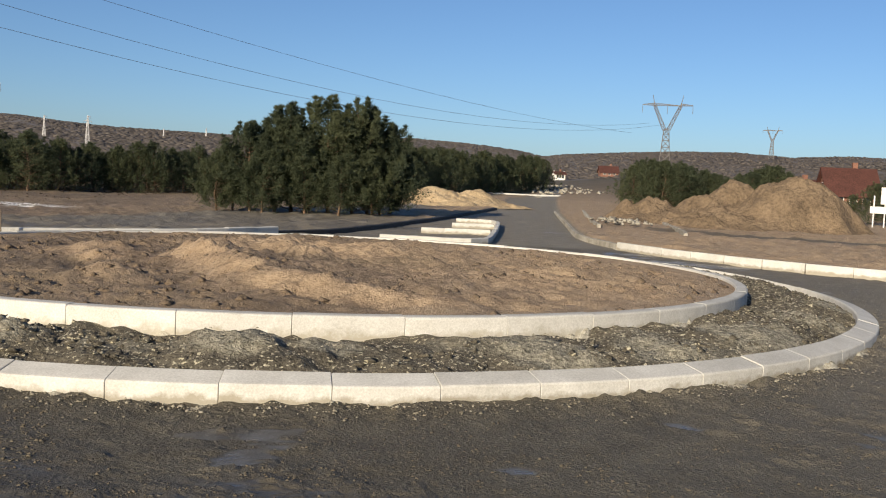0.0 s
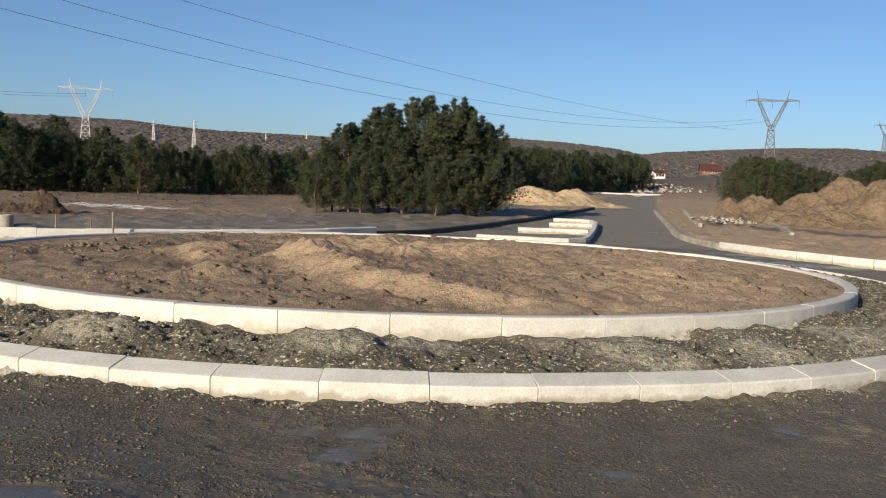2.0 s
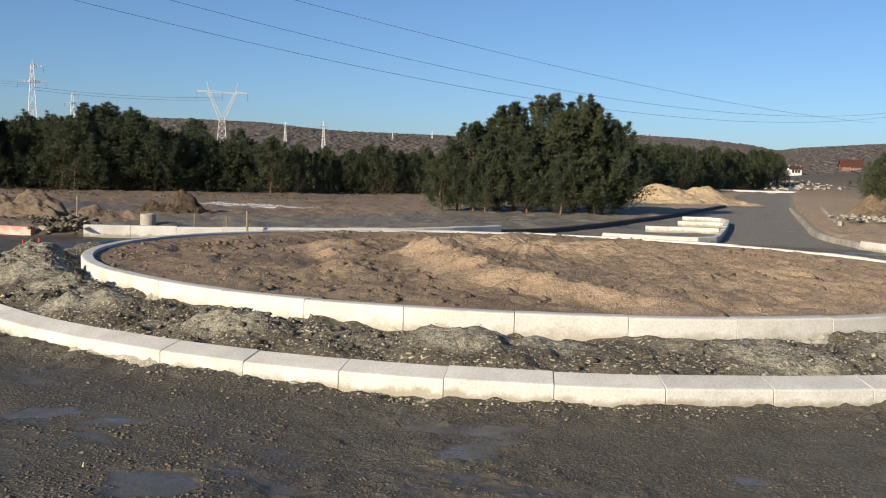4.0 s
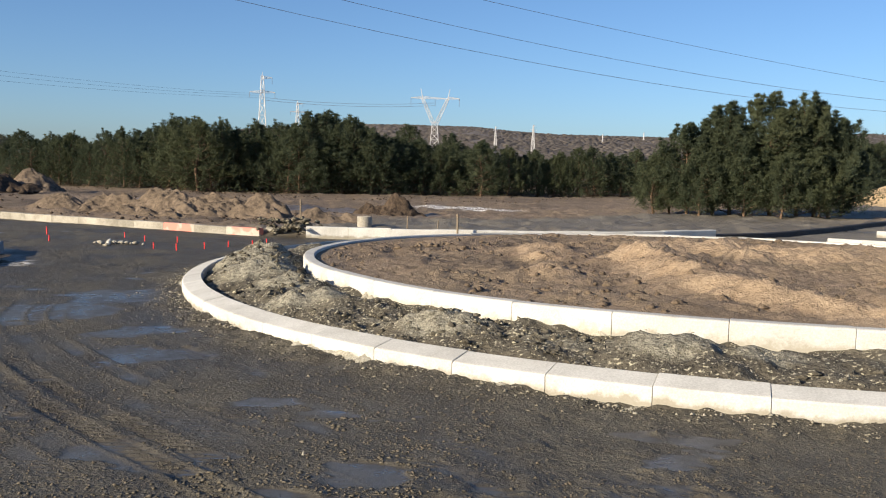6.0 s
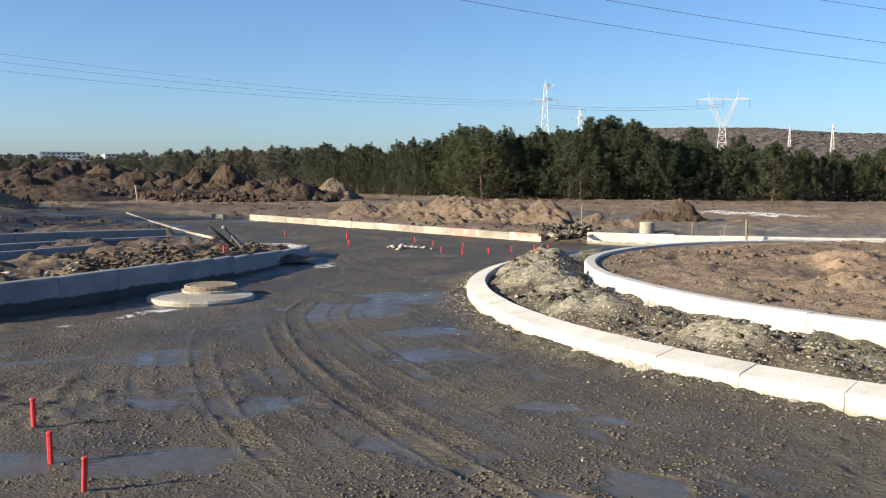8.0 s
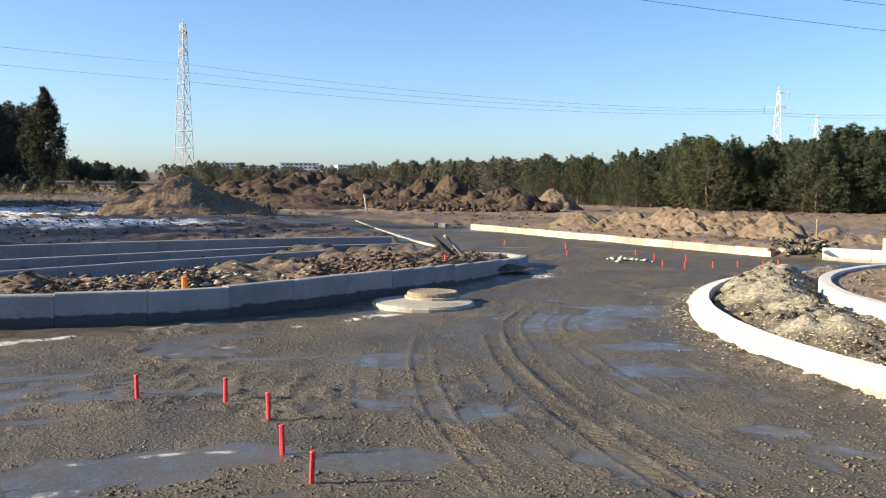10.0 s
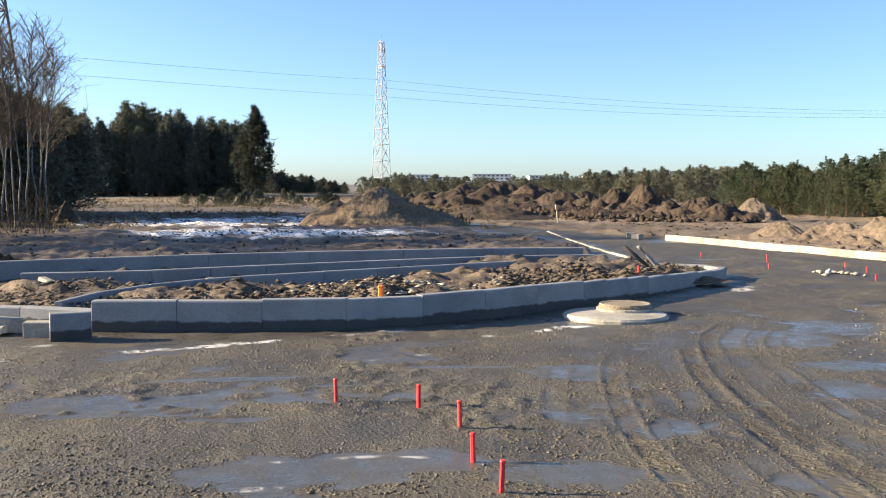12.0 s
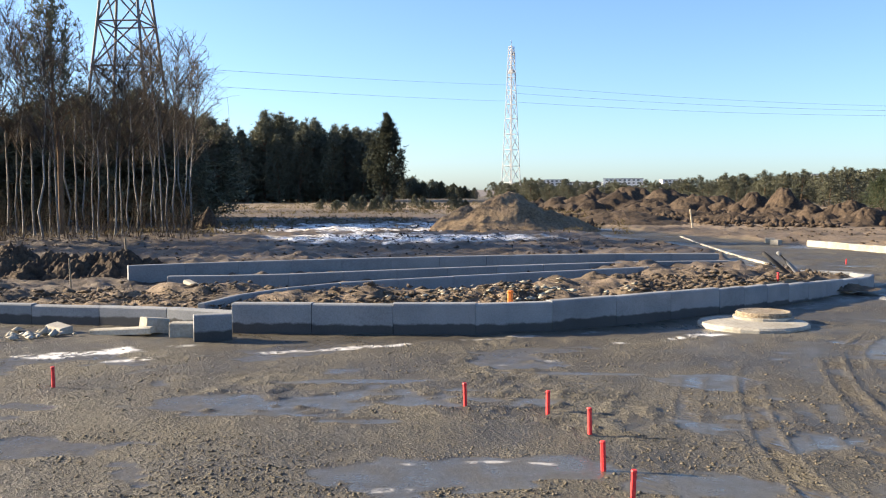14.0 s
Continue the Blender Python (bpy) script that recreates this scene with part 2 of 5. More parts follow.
def smooth_line(points, gap=0.25):
    """A smooth curve through a few points, sampled at even steps."""
    p = [Vector(q).to_2d() for q in points]
    p = [p[0] * 2 - p[1]] + p + [p[-1] * 2 - p[-2]]
    dense = []
    for a, b, c, d in zip(p, p[1:], p[2:], p[3:]):
        for k in range(40):
            t = k / 40
            dense.append(0.5 * (2 * b + (c - a) * t + (2 * a - 5 * b + 4 * c - d) * t * t + (3 * b - a - 3 * c + d) * t ** 3))
    dense.append(p[-2])
    run = [0.0]
    for a, b in zip(dense, dense[1:]):
        run.append(run[-1] + (b - a).length)
    count = max(2, round(run[-1] / gap))
    s = np.linspace(0, run[-1], count + 1)
    xs, ys = np.interp(s, run, [q.x for q in dense]), np.interp(s, run, [q.y for q in dense])
    return [(float(a), float(b)) for a, b in zip(xs, ys)]


def part(name, bm, material, parent=None, label="", smooth=False):
    """Links a bmesh as one mesh object, under a thing or a part if one is given."""
    me = bpy.data.meshes.new(name)
    bm.to_mesh(me)
    bm.free()
    me.materials.append(material)
    if smooth:
        me.polygons.foreach_set("use_smooth", [True] * len(me.polygons))
    ob = new(name, me)
    ob.parent = parent
    return tagged(ob, label)


def thing(name, label, category, m=None, group="", kind=""):
    ob = new(name)
    ob.empty_display_size = 0.1
    if m is not None:
        ob.matrix_world = m
    return tagged(ob, label, category, group, kind)


def sheet(name, X, Y, Z, material, masks=None, close=False):
    """A grid of points as one smooth mesh object. close: joins the last column to the first."""
    rows, cols = X.shape
    i = np.arange(rows * cols).reshape(rows, cols)
    if close:
        i = np.hstack([i, i[:, :1]])
    quads = np.stack([i[:-1, :-1], i[:-1, 1:], i[1:, 1:], i[1:, :-1]], -1).reshape(-1, 4)
    me = bpy.data.meshes.new(name)
    me.vertices.add(rows * cols)
    me.vertices.foreach_set("co", np.stack([X, Y, Z], -1).astype(np.float32).ravel())
    me.loops.add(quads.size)
    me.loops.foreach_set("vertex_index", quads.astype(np.int32).ravel())
    me.polygons.add(len(quads))
    me.polygons.foreach_set("loop_start", np.arange(0, quads.size, 4, dtype=np.int32))
    me.update(calc_edges=True)
    me.polygons.foreach_set("use_smooth", np.ones(len(quads), dtype=bool))
    for key, values in (masks or {}).items():
        me.attributes.new(key, "FLOAT", "POINT").data.foreach_set("value", np.clip(values, 0, 1).astype(np.float32).ravel())
    me.materials.append(material)
    return new(name, me)


def tris_mesh(name, verts, faces, material, parent=None):
    me = bpy.data.meshes.new(name)
    me.vertices.add(len(verts))
    me.vertices.foreach_set("co", np.asarray(verts, np.float32).ravel())
    f = np.asarray(faces, np.int32)
    me.loops.add(f.size)
    me.loops.foreach_set("vertex_index", f.ravel())
    me.polygons.add(len(f))
    me.polygons.foreach_set("loop_start", np.arange(0, f.size, f.shape[1], dtype=np.int32))
    me.update(calc_edges=True)
    me.materials.append(material)
    ob = new(name, me)
    ob.parent = parent
    return ob


def way(az):
    return Vector((-math.sin(radians(az)), math.cos(radians(az)), 0))


def spot(az, d, z=0.0):
    w = way(az) * d
    return Vector((w.x, w.y, z))


# ---- plan ----
CX, CY, R_OUT, R_IN = -2.05, 14.61, 8.07, 6.5
FAR_KERB = [(-25.2, 18.2), (-18.8, 18.0), (-13.2, 17.7)]
FAR_KERB_RIGHT = [(-12.1, 17.95), (-10.0, 18.9), (-7.7, 20.3), (-5.6, 22.2), (-4.2, 24.6)]
BLACK_EDGE = [(-4.2, 24.6), (-2.8, 27.5), (-0.9, 35.2), (0.6, 42.6), (3.4, 58.5), (7.6, 105.0)]
RIGHT_KERB = [(12.6, 107.0), (6.9, 57.0), (5.1, 37.3), (4.5, 30.0), (4.9, 25.6), (6.0, 23.2), (7.8, 20.9), (10.0, 19.2), (12.5, 16.8)]
ISLAND_FRONT = [(-14.3, -5.5), (-13.1, -2.4), (-12.2, -0.6), (-11.45, 0.45), (-10.8, 2.2), (-10.5, 3.6), (-10.75, 5.0), (-11.4, 6.9), (-12.4, 8.9), (-13.4, 10.7), (-14.0, 11.5)]
ISLAND_BACK = [(-14.0, 11.5), (-14.6, 11.7), (-15.2, 11.2), (-16.2, 10.6)]


# ---- ground ----
def relief(x, y):
    """Height of the site, and the masks of its surfaces."""
    r, az = np.hypot(x, y), np.degrees(np.arctan2(-x, y))
    ring = np.hypot(x - CX, y - CY)
    d_far, s_far = line_distance(x, y, [(-60, 18.6)] + FAR_KERB + FAR_KERB_RIGHT + BLACK_EDGE[1:] + [(24, 190)])
    d_right, s_right = line_distance(x, y, [(24, 190)] + RIGHT_KERB + [(22, 8)])
    d_isl, s_isl = line_distance(x, y, [(-15, -9)] + ISLAND_FRONT + ISLAND_BACK[1:] + [(-24, 14.5), (-60, 17)])
    behind_far = step(0.05, 0.3, d_far * s_far)
    behind_right = step(0.05, 0.3, d_right * s_right)
    on_island = step(0.05, 0.25, d_isl * s_isl)
    rough = np.clip(behind_far + behind_right + on_island, 0, 1)
    soft = step(40, 400, r)
    lump = fbm(x, y, 2.2, 4, 5) * 0.035 + np.maximum(fbm(x, y, 0.6, 3, 9, 0.65), -0.1) * 0.05
    z = rough * (0.1 + lump * (2.6 + 0.6 * on_island) * (1 - soft)) + (1 - rough) * (fbm(x, y, 1.4, 3, 2) * 0.014 + np.maximum(fbm(x, y, 0.22, 3, 3, 0.65), -0.15) * 0.032 * (0.35 + step(-0.2, 0.4, fbm(x, y, 1.8, 2, 8))))
    z = z + on_island * (0.17 * step(3.6, 2.6, d_isl) * step(0, -1.5, y - 12.0) * step(-3.2, -0.2, y) - 0.06)
    z = z + on_island * step(60, 30, r) * 0.07 * fbm(x, y, 0.3, 3, 12, 0.65)
    # wheel tracks with tread marks, curving from the junction past the camera
    ruts, pressed = np.zeros_like(x), np.zeros_like(x)
    near = (r < 14) & (x < 1.5)
    full, x, y = (x, y), x[near], y[near]
    cut, sunk = np.zeros_like(x), np.zeros_like(x)
    for off, deep in ((-1.9, 0.3), (-1.55, 0.6), (-1.3, 0.3), (-1.0, 0.9), (-0.62, 0.3), (-0.4, 0.25), (-0.12, 1.1), (0.14, 0.9), (0.42, 0.25), (0.75, 0.7), (1.0, 0.4), (1.35, 0.25), (1.65, 0.45), (2.1, 0.3)):
        track = [(-0.9 + 0.36 * off, 3.05 + 0.93 * off), (-2.85 + 0.36 * off, 3.8 + 0.93 * off), (-4.2 + 0.4 * off, 4.25 + 0.9 * off), (-5.35 + 0.42 * off, 4.7 + 0.85 * off), (-6.9 + 0.5 * off, 5.5 + 0.7 * off), (-8.5 + 0.6 * off, 6.6 + 0.5 * off), (-9.4 + 0.65 * off, 7.6 + 0.45 * off)]
        d, side = line_distance(x, y, smooth_line(track, 0.5))
        patch = step(-0.45, 0.1, fbm(x, y, 1.3, 3, 131 + int(off * 10)))
        sunk = np.maximum(sunk, patch * np.exp(-(d / 0.2) ** 2))
        along = x * 0.88 - y * 0.47 + side * d * 0.8
        tread = step(-0.2, 0.5, np.sin(along * 66)) * np.exp(-(d / 0.07) ** 4)
        cut = cut + 0.48 * deep * patch * (-0.014 * np.exp(-(d / 0.09) ** 4) + 0.03 * tread * step(-0.5, 0.2, fbm(x, y, 0.4, 3, 171)) + 0.02 * np.exp(-((d - 0.1) / 0.026) ** 2)) * (1 + 0.4 * fbm(x, y, 0.15, 3, 77, 0.6)) * (step(-10.6, -9.0, x) if abs(off) in (1.0, 0.12, 0.14, 0.75) else step(-9.0, -6.2, x))
    x, y = full
    ruts[near], pressed[near] = cut, sunk
    z = z * (1 - 0.5 * pressed * (1 - rough)) + (1 - rough) * ruts
    # bank of earth pushed against the outer kerb
    z = z + np.exp(-((ring - R_OUT - 0.05) / 0.28) ** 2) * (0.04 + 0.045 * fbm(x, y, 0.7, 4, 21, 0.6) + 0.035 * fbm(x, y, 0.13, 3, 22, 0.6))
    # puddles lie in hollows of the road
    turn_xy = np.degrees(np.arctan2(-x, y)) * 0.09
    wet = (1 - rough) * step(0.25, 0.37, 0.1 * fbm(x, y, 0.3, 3, 33, 0.65) + fbm(np.log(np.maximum(r, 0.5)) * 9.0, turn_xy * 1.3, 0.85, 4, 31, 0.6) + 0.3 * blob(x, y, -8.8, 8.3, 4.5, 3.5) + 0.12 * blob(x, y, -10, 2, 4, 7) - 0.12 * step(-5, 1, x))
    for cx, cy, rx, ry, turn in ((-5.35, 1.6, 1.0, 0.36, 80), (-4.7, 2.8, 0.5, 0.22, 70), (-8.2, 1.35, 0.7, 0.12, 78), (-7.25, 0.2, 0.3, 0.09, 80), (-6.75, 1.1, 0.4, 0.09, 75), (-8.0, 3.4, 0.8, 0.1, 70), (1.2, 4.3, 0.5, 0.16, 20), (4.4, 5.6, 1.0, 0.25, 30)):
        wet = np.maximum(wet, step(0.3, 0.42, blob(x, y, cx, cy, rx, ry, turn) + 0.3 * fbm(x, y, 0.35, 3, 41)))
    wet = wet * step(0.1, 0.5, ring - R_OUT) * step(0.012, -0.004, ruts)
    z = z - (z + 0.006) * wet * (1 - rough) * 0.92
    wet = np.maximum(wet, (1 - rough) * 0.7 * pressed * step(0.004, -0.003, ruts) * step(-0.2, 0.3, fbm(x, y, 0.8, 3, 35, 0.6)))
    snow = np.zeros_like(x)
    for cx, cy, rx, ry, turn, k in ((-44, 8.0, 8, 6, 75, 1.0), (-33, 7.5, 6, 4, 80, 1.0), (-15.8, 33.8, 3.4, 1.6, -10, 1.0), (-10.0, 1.6, 0.13, 3.0, 5, 0.6), (-10.3, -1.6, 0.22, 1.5, 10, 0.75), (-9.65, 5.2, 0.15, 1.4, 10, 0.7), (-8.6, 2.4, 0.06, 1.3, 4, 0.7), (-12.6, 10.6, 0.5, 0.5, 0, 0.7), (-5.62, 1.0, 0.3, 0.05, 80, 0.4), (-5.35, 2.1, 0.16, 0.025, 62, 0.4), (-5.1, 1.1, 0.34, 0.05, 75, 0.4), (-5.5, 1.75, 0.2, 0.03, 80, 0.4), (-4.95, 1.75, 0.22, 0.03, 66, 0.4)):
        snow = np.maximum(snow, k * step(0.25, 0.6, blob(x, y, cx, cy, rx, ry, turn) + (0.35 if rx > 1 else 0.75) * step(0.05, 0.3, blob(x, y, cx, cy, rx, ry, turn)) * fbm(x * (1 if abs(turn) < 20 else 0.6), y, max(0.3, rx * 0.1), 4, 51)))
    snow = snow * np.where(r > 15, step(-0.4, 0.0, fbm(x, y, 1.3, 4, 56, 0.65)), step(-0.08, 0.16, fbm(x, y, 0.4, 4, 57, 0.65)))
    # wet mud behind the island and grey gravel behind the far kerb
    mud = on_island * np.maximum(step(0.05, 0.3, fbm(x * 0.4, y * 1.2, 3.0, 4, 61) + 0.5 * blob(x, y, -30, 5, 16, 12, 80) - 0.05), 0) * step(18, 22, r) * step(110, 60, r)
    wet = np.maximum(wet, mud * 0.4)
    wet = np.maximum(wet, on_island * step(-14.0, -16.5, x) * step(90, 50, r) * (0.25 + 0.3 * fbm(x, y, 2.5, 3, 63)))
    wet = np.maximum(wet, (1 - on_island) * step(0.9, 0.3, d_isl) * step(-8.5, -9.5, x) * (0.5 + 0.5 * fbm(x, y, 0.9, 3, 64)))
    wet = np.maximum(wet, behind_far * step(0.2, 0.35, blob(x, y, -22, 29, 8, 1.6, -10) + 0.2 * fbm(x, y, 2, 3, 71)) * 0.8)
    dug = on_island * step(-13.5, -16.5, x) * np.clip(1.0 + 0.8 * fbm(x, y, 3.5, 4, 66, 0.6), 0, 1) * step(120, 80, r)
    dug = np.maximum(dug, on_island * 0.95 * step(-0.5, 0.1, fbm(x, y, 0.9, 3, 67)) * step(24, 18, r))
    dug = np.maximum(dug, behind_far * step(-10, -16, x) * step(110, 70, r) * np.clip(0.35 + fbm(x, y, 5, 4, 68, 0.6), 0, 0.8))
    lot = behind_far * np.clip(step(8.0, 6.5, d_far) * step(-16, -12, x) * step(0.5, -0.5, x + fbm(x, y, 3, 3, 15) + 1), 0, 1)
    road = np.clip(1 - rough + 0.9 * lot, 0, 1)
    d_path, _ = line_distance(x, y, [(9.3, 38.0), (12.0, 35.3), (15.4, 33.1), (22.0, 29.0)])
    path = behind_right * step(1.5, 0.9, d_path + 0.5 * fbm(x, y, 1.5, 3, 83))
    road = np.maximum(road, path * 0.9)
    tar = np.maximum((1 - rough) * step(24.5, 26.0, y) * step(-4, -3, x), 0.85 * lot)
    tar = np.maximum(tar, (1 - rough) * 0.6 * step(0, 7, x))
    sand = behind_right * step(160, 80, r) * (0.92 + 0.35 * fbm(x, y, 3, 3, 81)) * (1 - 0.85 * path)
    sand = np.maximum(sand, behind_far * step(4, 1.5, d_far) * step(30, 40, y) * 0.8)
    sand = np.maximum(sand, step(0.0, 0.5, fbm(x, y, 9, 4, 91) - 0.15) * rough * (0.5 - 0.35 * on_island))
    sand = np.maximum(sand, blob(x, y, 16, 150, 10, 70) * 0.8)
    sand = sand * (1 - 0.9 * dug)
    # far land: low rise and the wooded ridge
    el = np.interp(az, (-60, -30, -23, -20, -17, -14, -10.5, -7.2, -5.9, -4.5, -2, 0.3, 2.3, 5, 9, 13, 16, 19, 21.6, 24, 28, 31.5, 37, 41, 44.6, 48, 52, 60, 130), (1.9, 1.9, 2.0, 1.85, 2.05, 1.95, 1.75, 1.6, 1.45, 1.75, 2.0, 2.15, 2.3, 2.05, 2.0, 2.0, 2.03, 2.05, 2.2, 2.4, 2.42, 2.35, 1.95, 1.55, 1.1, 0.4, 0.15, 0.1, 0.1))
    rise = step(330, 1050, r)
    z = z + rise * (1050 * np.tan(np.radians(el)) + 1.65) * (1 + 0.05 * fbm(x, y, 260, 3, 7)) + step(1050, 2900, r) * 6
    z = z + step(90, 230, r) * step(-4, -12, az) * 2.6 + step(120, 260, r) * step(-30, -6, az) * step(6, -2, az) * 2.0
    far = step(90, 200, r)
    # floor under the two built rings lies low
    z = np.where(ring < R_OUT - 0.1, np.minimum(z, -0.06), z)
    return z, {"moist": road * (1 - 0.75 * step(-4, 2, x)), "road": road, "wet": wet, "snow": snow, "sand": sand, "far": far, "tar": tar, "dug": dug, "wood": step(330, 460, r)}


dip = np.concatenate([np.linspace(52, 22, 40), np.linspace(22, 4.2, 520)[1:], np.linspace(4.2, 1.4, 130)[1:], np.geomspace(1.4, 0.03, 70)[1:]])
dist = np.concatenate([[0.0005, 0.6], 1.65 / np.tan(np.radians(dip))])
turns = np.concatenate([np.arange(-28, 104, 0.17), np.arange(104, 332, 3.0)])
D, TURN = np.meshgrid(dist, turns, indexing="ij")
GX, GY = 0.11 - np.sin(np.radians(TURN)) * D, 0.07 + np.cos(np.radians(TURN)) * D
GZ, MASKS = relief(GX, GY)
ground = tagged(sheet("ground", GX, GY, GZ, GROUND, MASKS, close=True), "muddy construction site ground with wet gravel road and puddles", "ground", kind="structure")


def ground_z(x, y):
    return float(relief(np.array([[x]], float), np.array([[y]], float))[0][0, 0])


# ---- kerbs ----
def stone_mesh(name, length, profile, material, bend=0.0, cuts=3, edge=0.004):
    """One kerb stone: a profile (depth, height) drawn along its length with chamfered ends; bend is the radius of a curved one."""
    bm = bmesh.new()
    half = length / 2 - 0.002
    at = [(-half, 1), (-half + edge, 0)] + [(-half + edge + (2 * half - 2 * edge) * k / cuts, 0) for k in range(1, cuts)] + [(half - edge, 0), (half, 1)]
    mu, mz = sum(u for u, _ in profile) / len(profile), sum(v for _, v in profile) / len(profile)
    loops = []
    for x, inset in at:
        loop = []
        for u, v in profile:
            if inset:
                u, v = u + math.copysign(edge * 0.8, mu - u), v + math.copysign(edge * 0.8, mz - v)
            if bend:
                a = x / bend
                loop.append(bm.verts.new(((bend - u) * math.sin(a), bend - (bend - u) * math.cos(a), v)))
            else:
                loop.append(bm.verts.new((x, u, v)))
        loops.append(loop)
    k = len(profile)
    for a, b in zip(loops, loops[1:]):
        for i in range(k):
            bm.faces.new((a[i], a[(i + 1) % k], b[(i + 1) % k], b[i]))
    bm.faces.new(loops[0][::-1])
    bm.faces.new(loops[-1])
    bmesh.ops.recalc_face_normals(bm, faces=bm.faces)
    me = bpy.data.meshes.new(name)
    bm.to_mesh(me)
    bm.free()
    me.materials.append(material)
    return me


def block_profile(width, top, low=-0.12, slope=0.0, edge=0.02):
    return [(0, low), (0, top - edge), (edge * 0.5, top - edge * 0.3), (edge * 1.4, top), (width - 0.015, top + slope), (width, top + slope - 0.015), (width, low)]


def kerb_ring(label, cx, cy, radius, count, profile, material, first, tilt=0.0):
    parent = thing("kerb", label, "kerb", pose(cx, cy, 0, tilt), kind="structure")
    me = stone_mesh("kerb_stone", 2 * math.pi * radius / count, profile, material, bend=radius, cuts=4)
    for k in range(count):
        a = first + k * 2 * math.pi / count
        ob = new("kerb_stone", me)
        ob.parent = parent
        ob.matrix_basis = Matrix.Rotation(a, 4, "Z") @ pose(0, -radius, random.uniform(-0.006, 0.006), 0, random.uniform(-0.25, 0.25), random.uniform(-0.15, 0.15))
    return parent


def kerb_run(label, points, length, profile, material, heights=None, skip=(), special=None, loose=1.0):
    """A row of straight stones along a smooth line; the front faces look to the line's right."""
    line = smooth_line(points, length)
    parent = thing("kerb", label, "kerb", pose(*line[0], 0), kind="structure")
    me = stone_mesh("kerb_stone", length, profile, material, cuts=1)
    odd = stone_mesh("kerb_stone", length, profile, special[1], cuts=1) if special else None
    for k, (a, b) in enumerate(zip(line, line[1:])):
        if k in skip:
            continue
        ob = new("kerb_stone", odd if special and k in special[0] else me)
        ob.parent = parent
        turn = math.degrees(math.atan2(b[1] - a[1], b[0] - a[0]))
        z = heights(k / max(1, len(line) - 2)) if heights else 0.0
        m = pose((a[0] + b[0]) / 2 - line[0][0], (a[1] + b[1]) / 2 - line[0][1], z + loose * random.uniform(-0.008, 0.008), loose * random.uniform(-0.6, 0.6), loose * random.uniform(-0.35, 0.35), turn + loose * random.uniform(-0.3, 0.3))
        size = math.hypot(b[0] - a[0], b[1] - a[1]) / length
        ob.matrix_basis = m @ Matrix.Diagonal((size, 1, 1, 1))
    return parent


kerb_ring("pale concrete mountable kerb ringing the roundabout apron", CX, CY, R_OUT, 64, block_profile(0.25, 0.165, slope=0.045), CONCRETE, 0.117)
kerb_ring("tall pale concrete kerb ringing the earth island", CX, CY, R_IN, 41, block_profile(0.16, 0.38), CONCRETE_TALL, 0.2, -0.44)

# ---- fill of the roundabout ----
ring_r = np.linspace(R_IN - 0.05, R_OUT - 0.2, 46)
ring_a = np.radians(np.arange(0, 360, 0.4))
RR, AA = np.meshgrid(ring_r, ring_a, indexing="ij")
FX, FY = CX + RR * np.cos(AA), CY + RR * np.sin(AA)
across = (RR - ring_r[0]) / (ring_r[-1] - ring_r[0])
FZ = 0.1 + 0.12 * (1 - across) + np.sin(across * math.pi) * (0.05 + 0.09 * np.clip(fbm(FX, FY, 1.1, 3, 111) + 0.15, 0, 1)) + 0.07 * fbm(FX, FY, 0.4, 3, 112) + 0.05 * fbm(FX, FY, 0.16, 2, 113, 0.6) + 0.07 * step(0.14, 0.0, across) * np.clip(0.4 + fbm(FX, FY, 0.7, 3, 115), 0, 1)
PALE = 0.5 * step(0.1, 0.5, fbm(FX, FY, 0.9, 4, 117, 0.6))
for mx, my, size, height in ((-8.25, 10.9, 1.0, 0.22), (-7.2, 9.75, 0.7, 0.2), (-5.6, 8.3, 0.6, 0.13), (-3.7, 7.7, 0.45, 0.16), (-1.6, 7.55, 0.42, 0.17), (-0.9, 7.7, 0.3, 0.1), (1.0, 8.0, 0.6, 0.08), (-6.3, 9.0, 0.5, 0.14), (3.2, 9.6, 0.8, 0.06), (4.5, 11.0, 0.8, 0.05), (5.2, 12.5, 0.6, 0.05), (2.1, 8.5, 0.6, 0.06)):
    PALE = np.maximum(PALE, step(0.25, 0.55, blob(FX, FY, mx, my, size, size * 0.8) + 0.3 * fbm(FX, FY, 0.3, 3, 116)))
    FZ = FZ + height * blob(FX, FY, mx, my, size, size * 0.75) * (1 + 0.7 * fbm(FX, FY, 0.3, 3, 114)) * step(0, 0.25, across) * step(1.0, 0.7, across)
APRON = (ring_r, ring_a, FZ)
tagged(sheet("gravel_apron", FX, FY, FZ, GRAVEL_FILL, {"pale": PALE}, close=True), "grey gravel and clods between the two kerb rings", "gravel", kind="structure")

ring_r = np.concatenate([[0.02], np.linspace(0.15, R_IN - 0.13, 125)])
RR, AA = np.meshgrid(ring_r, np.radians(np.arange(0, 360, 0.55)), indexing="ij")
FX, FY = CX + RR * np.cos(AA), CY + RR * np.sin(AA)
FZ = 0.34 - 0.0077 * (FY - CY) + 0.05 * step(6, 4.5, RR) + (0.08 * fbm(FX, FY, 1.3, 4, 121) + 0.085 * fbm(FX, FY, 0.34, 4, 122, 0.7)) * step(6.4, 5.6, RR)
SANDY = np.clip(0.5 * step(0.0, 0.5, fbm(FX, FY, 2.2, 3, 125)) + step(0, 4, FX - CX) * 0.8, 0, 1)
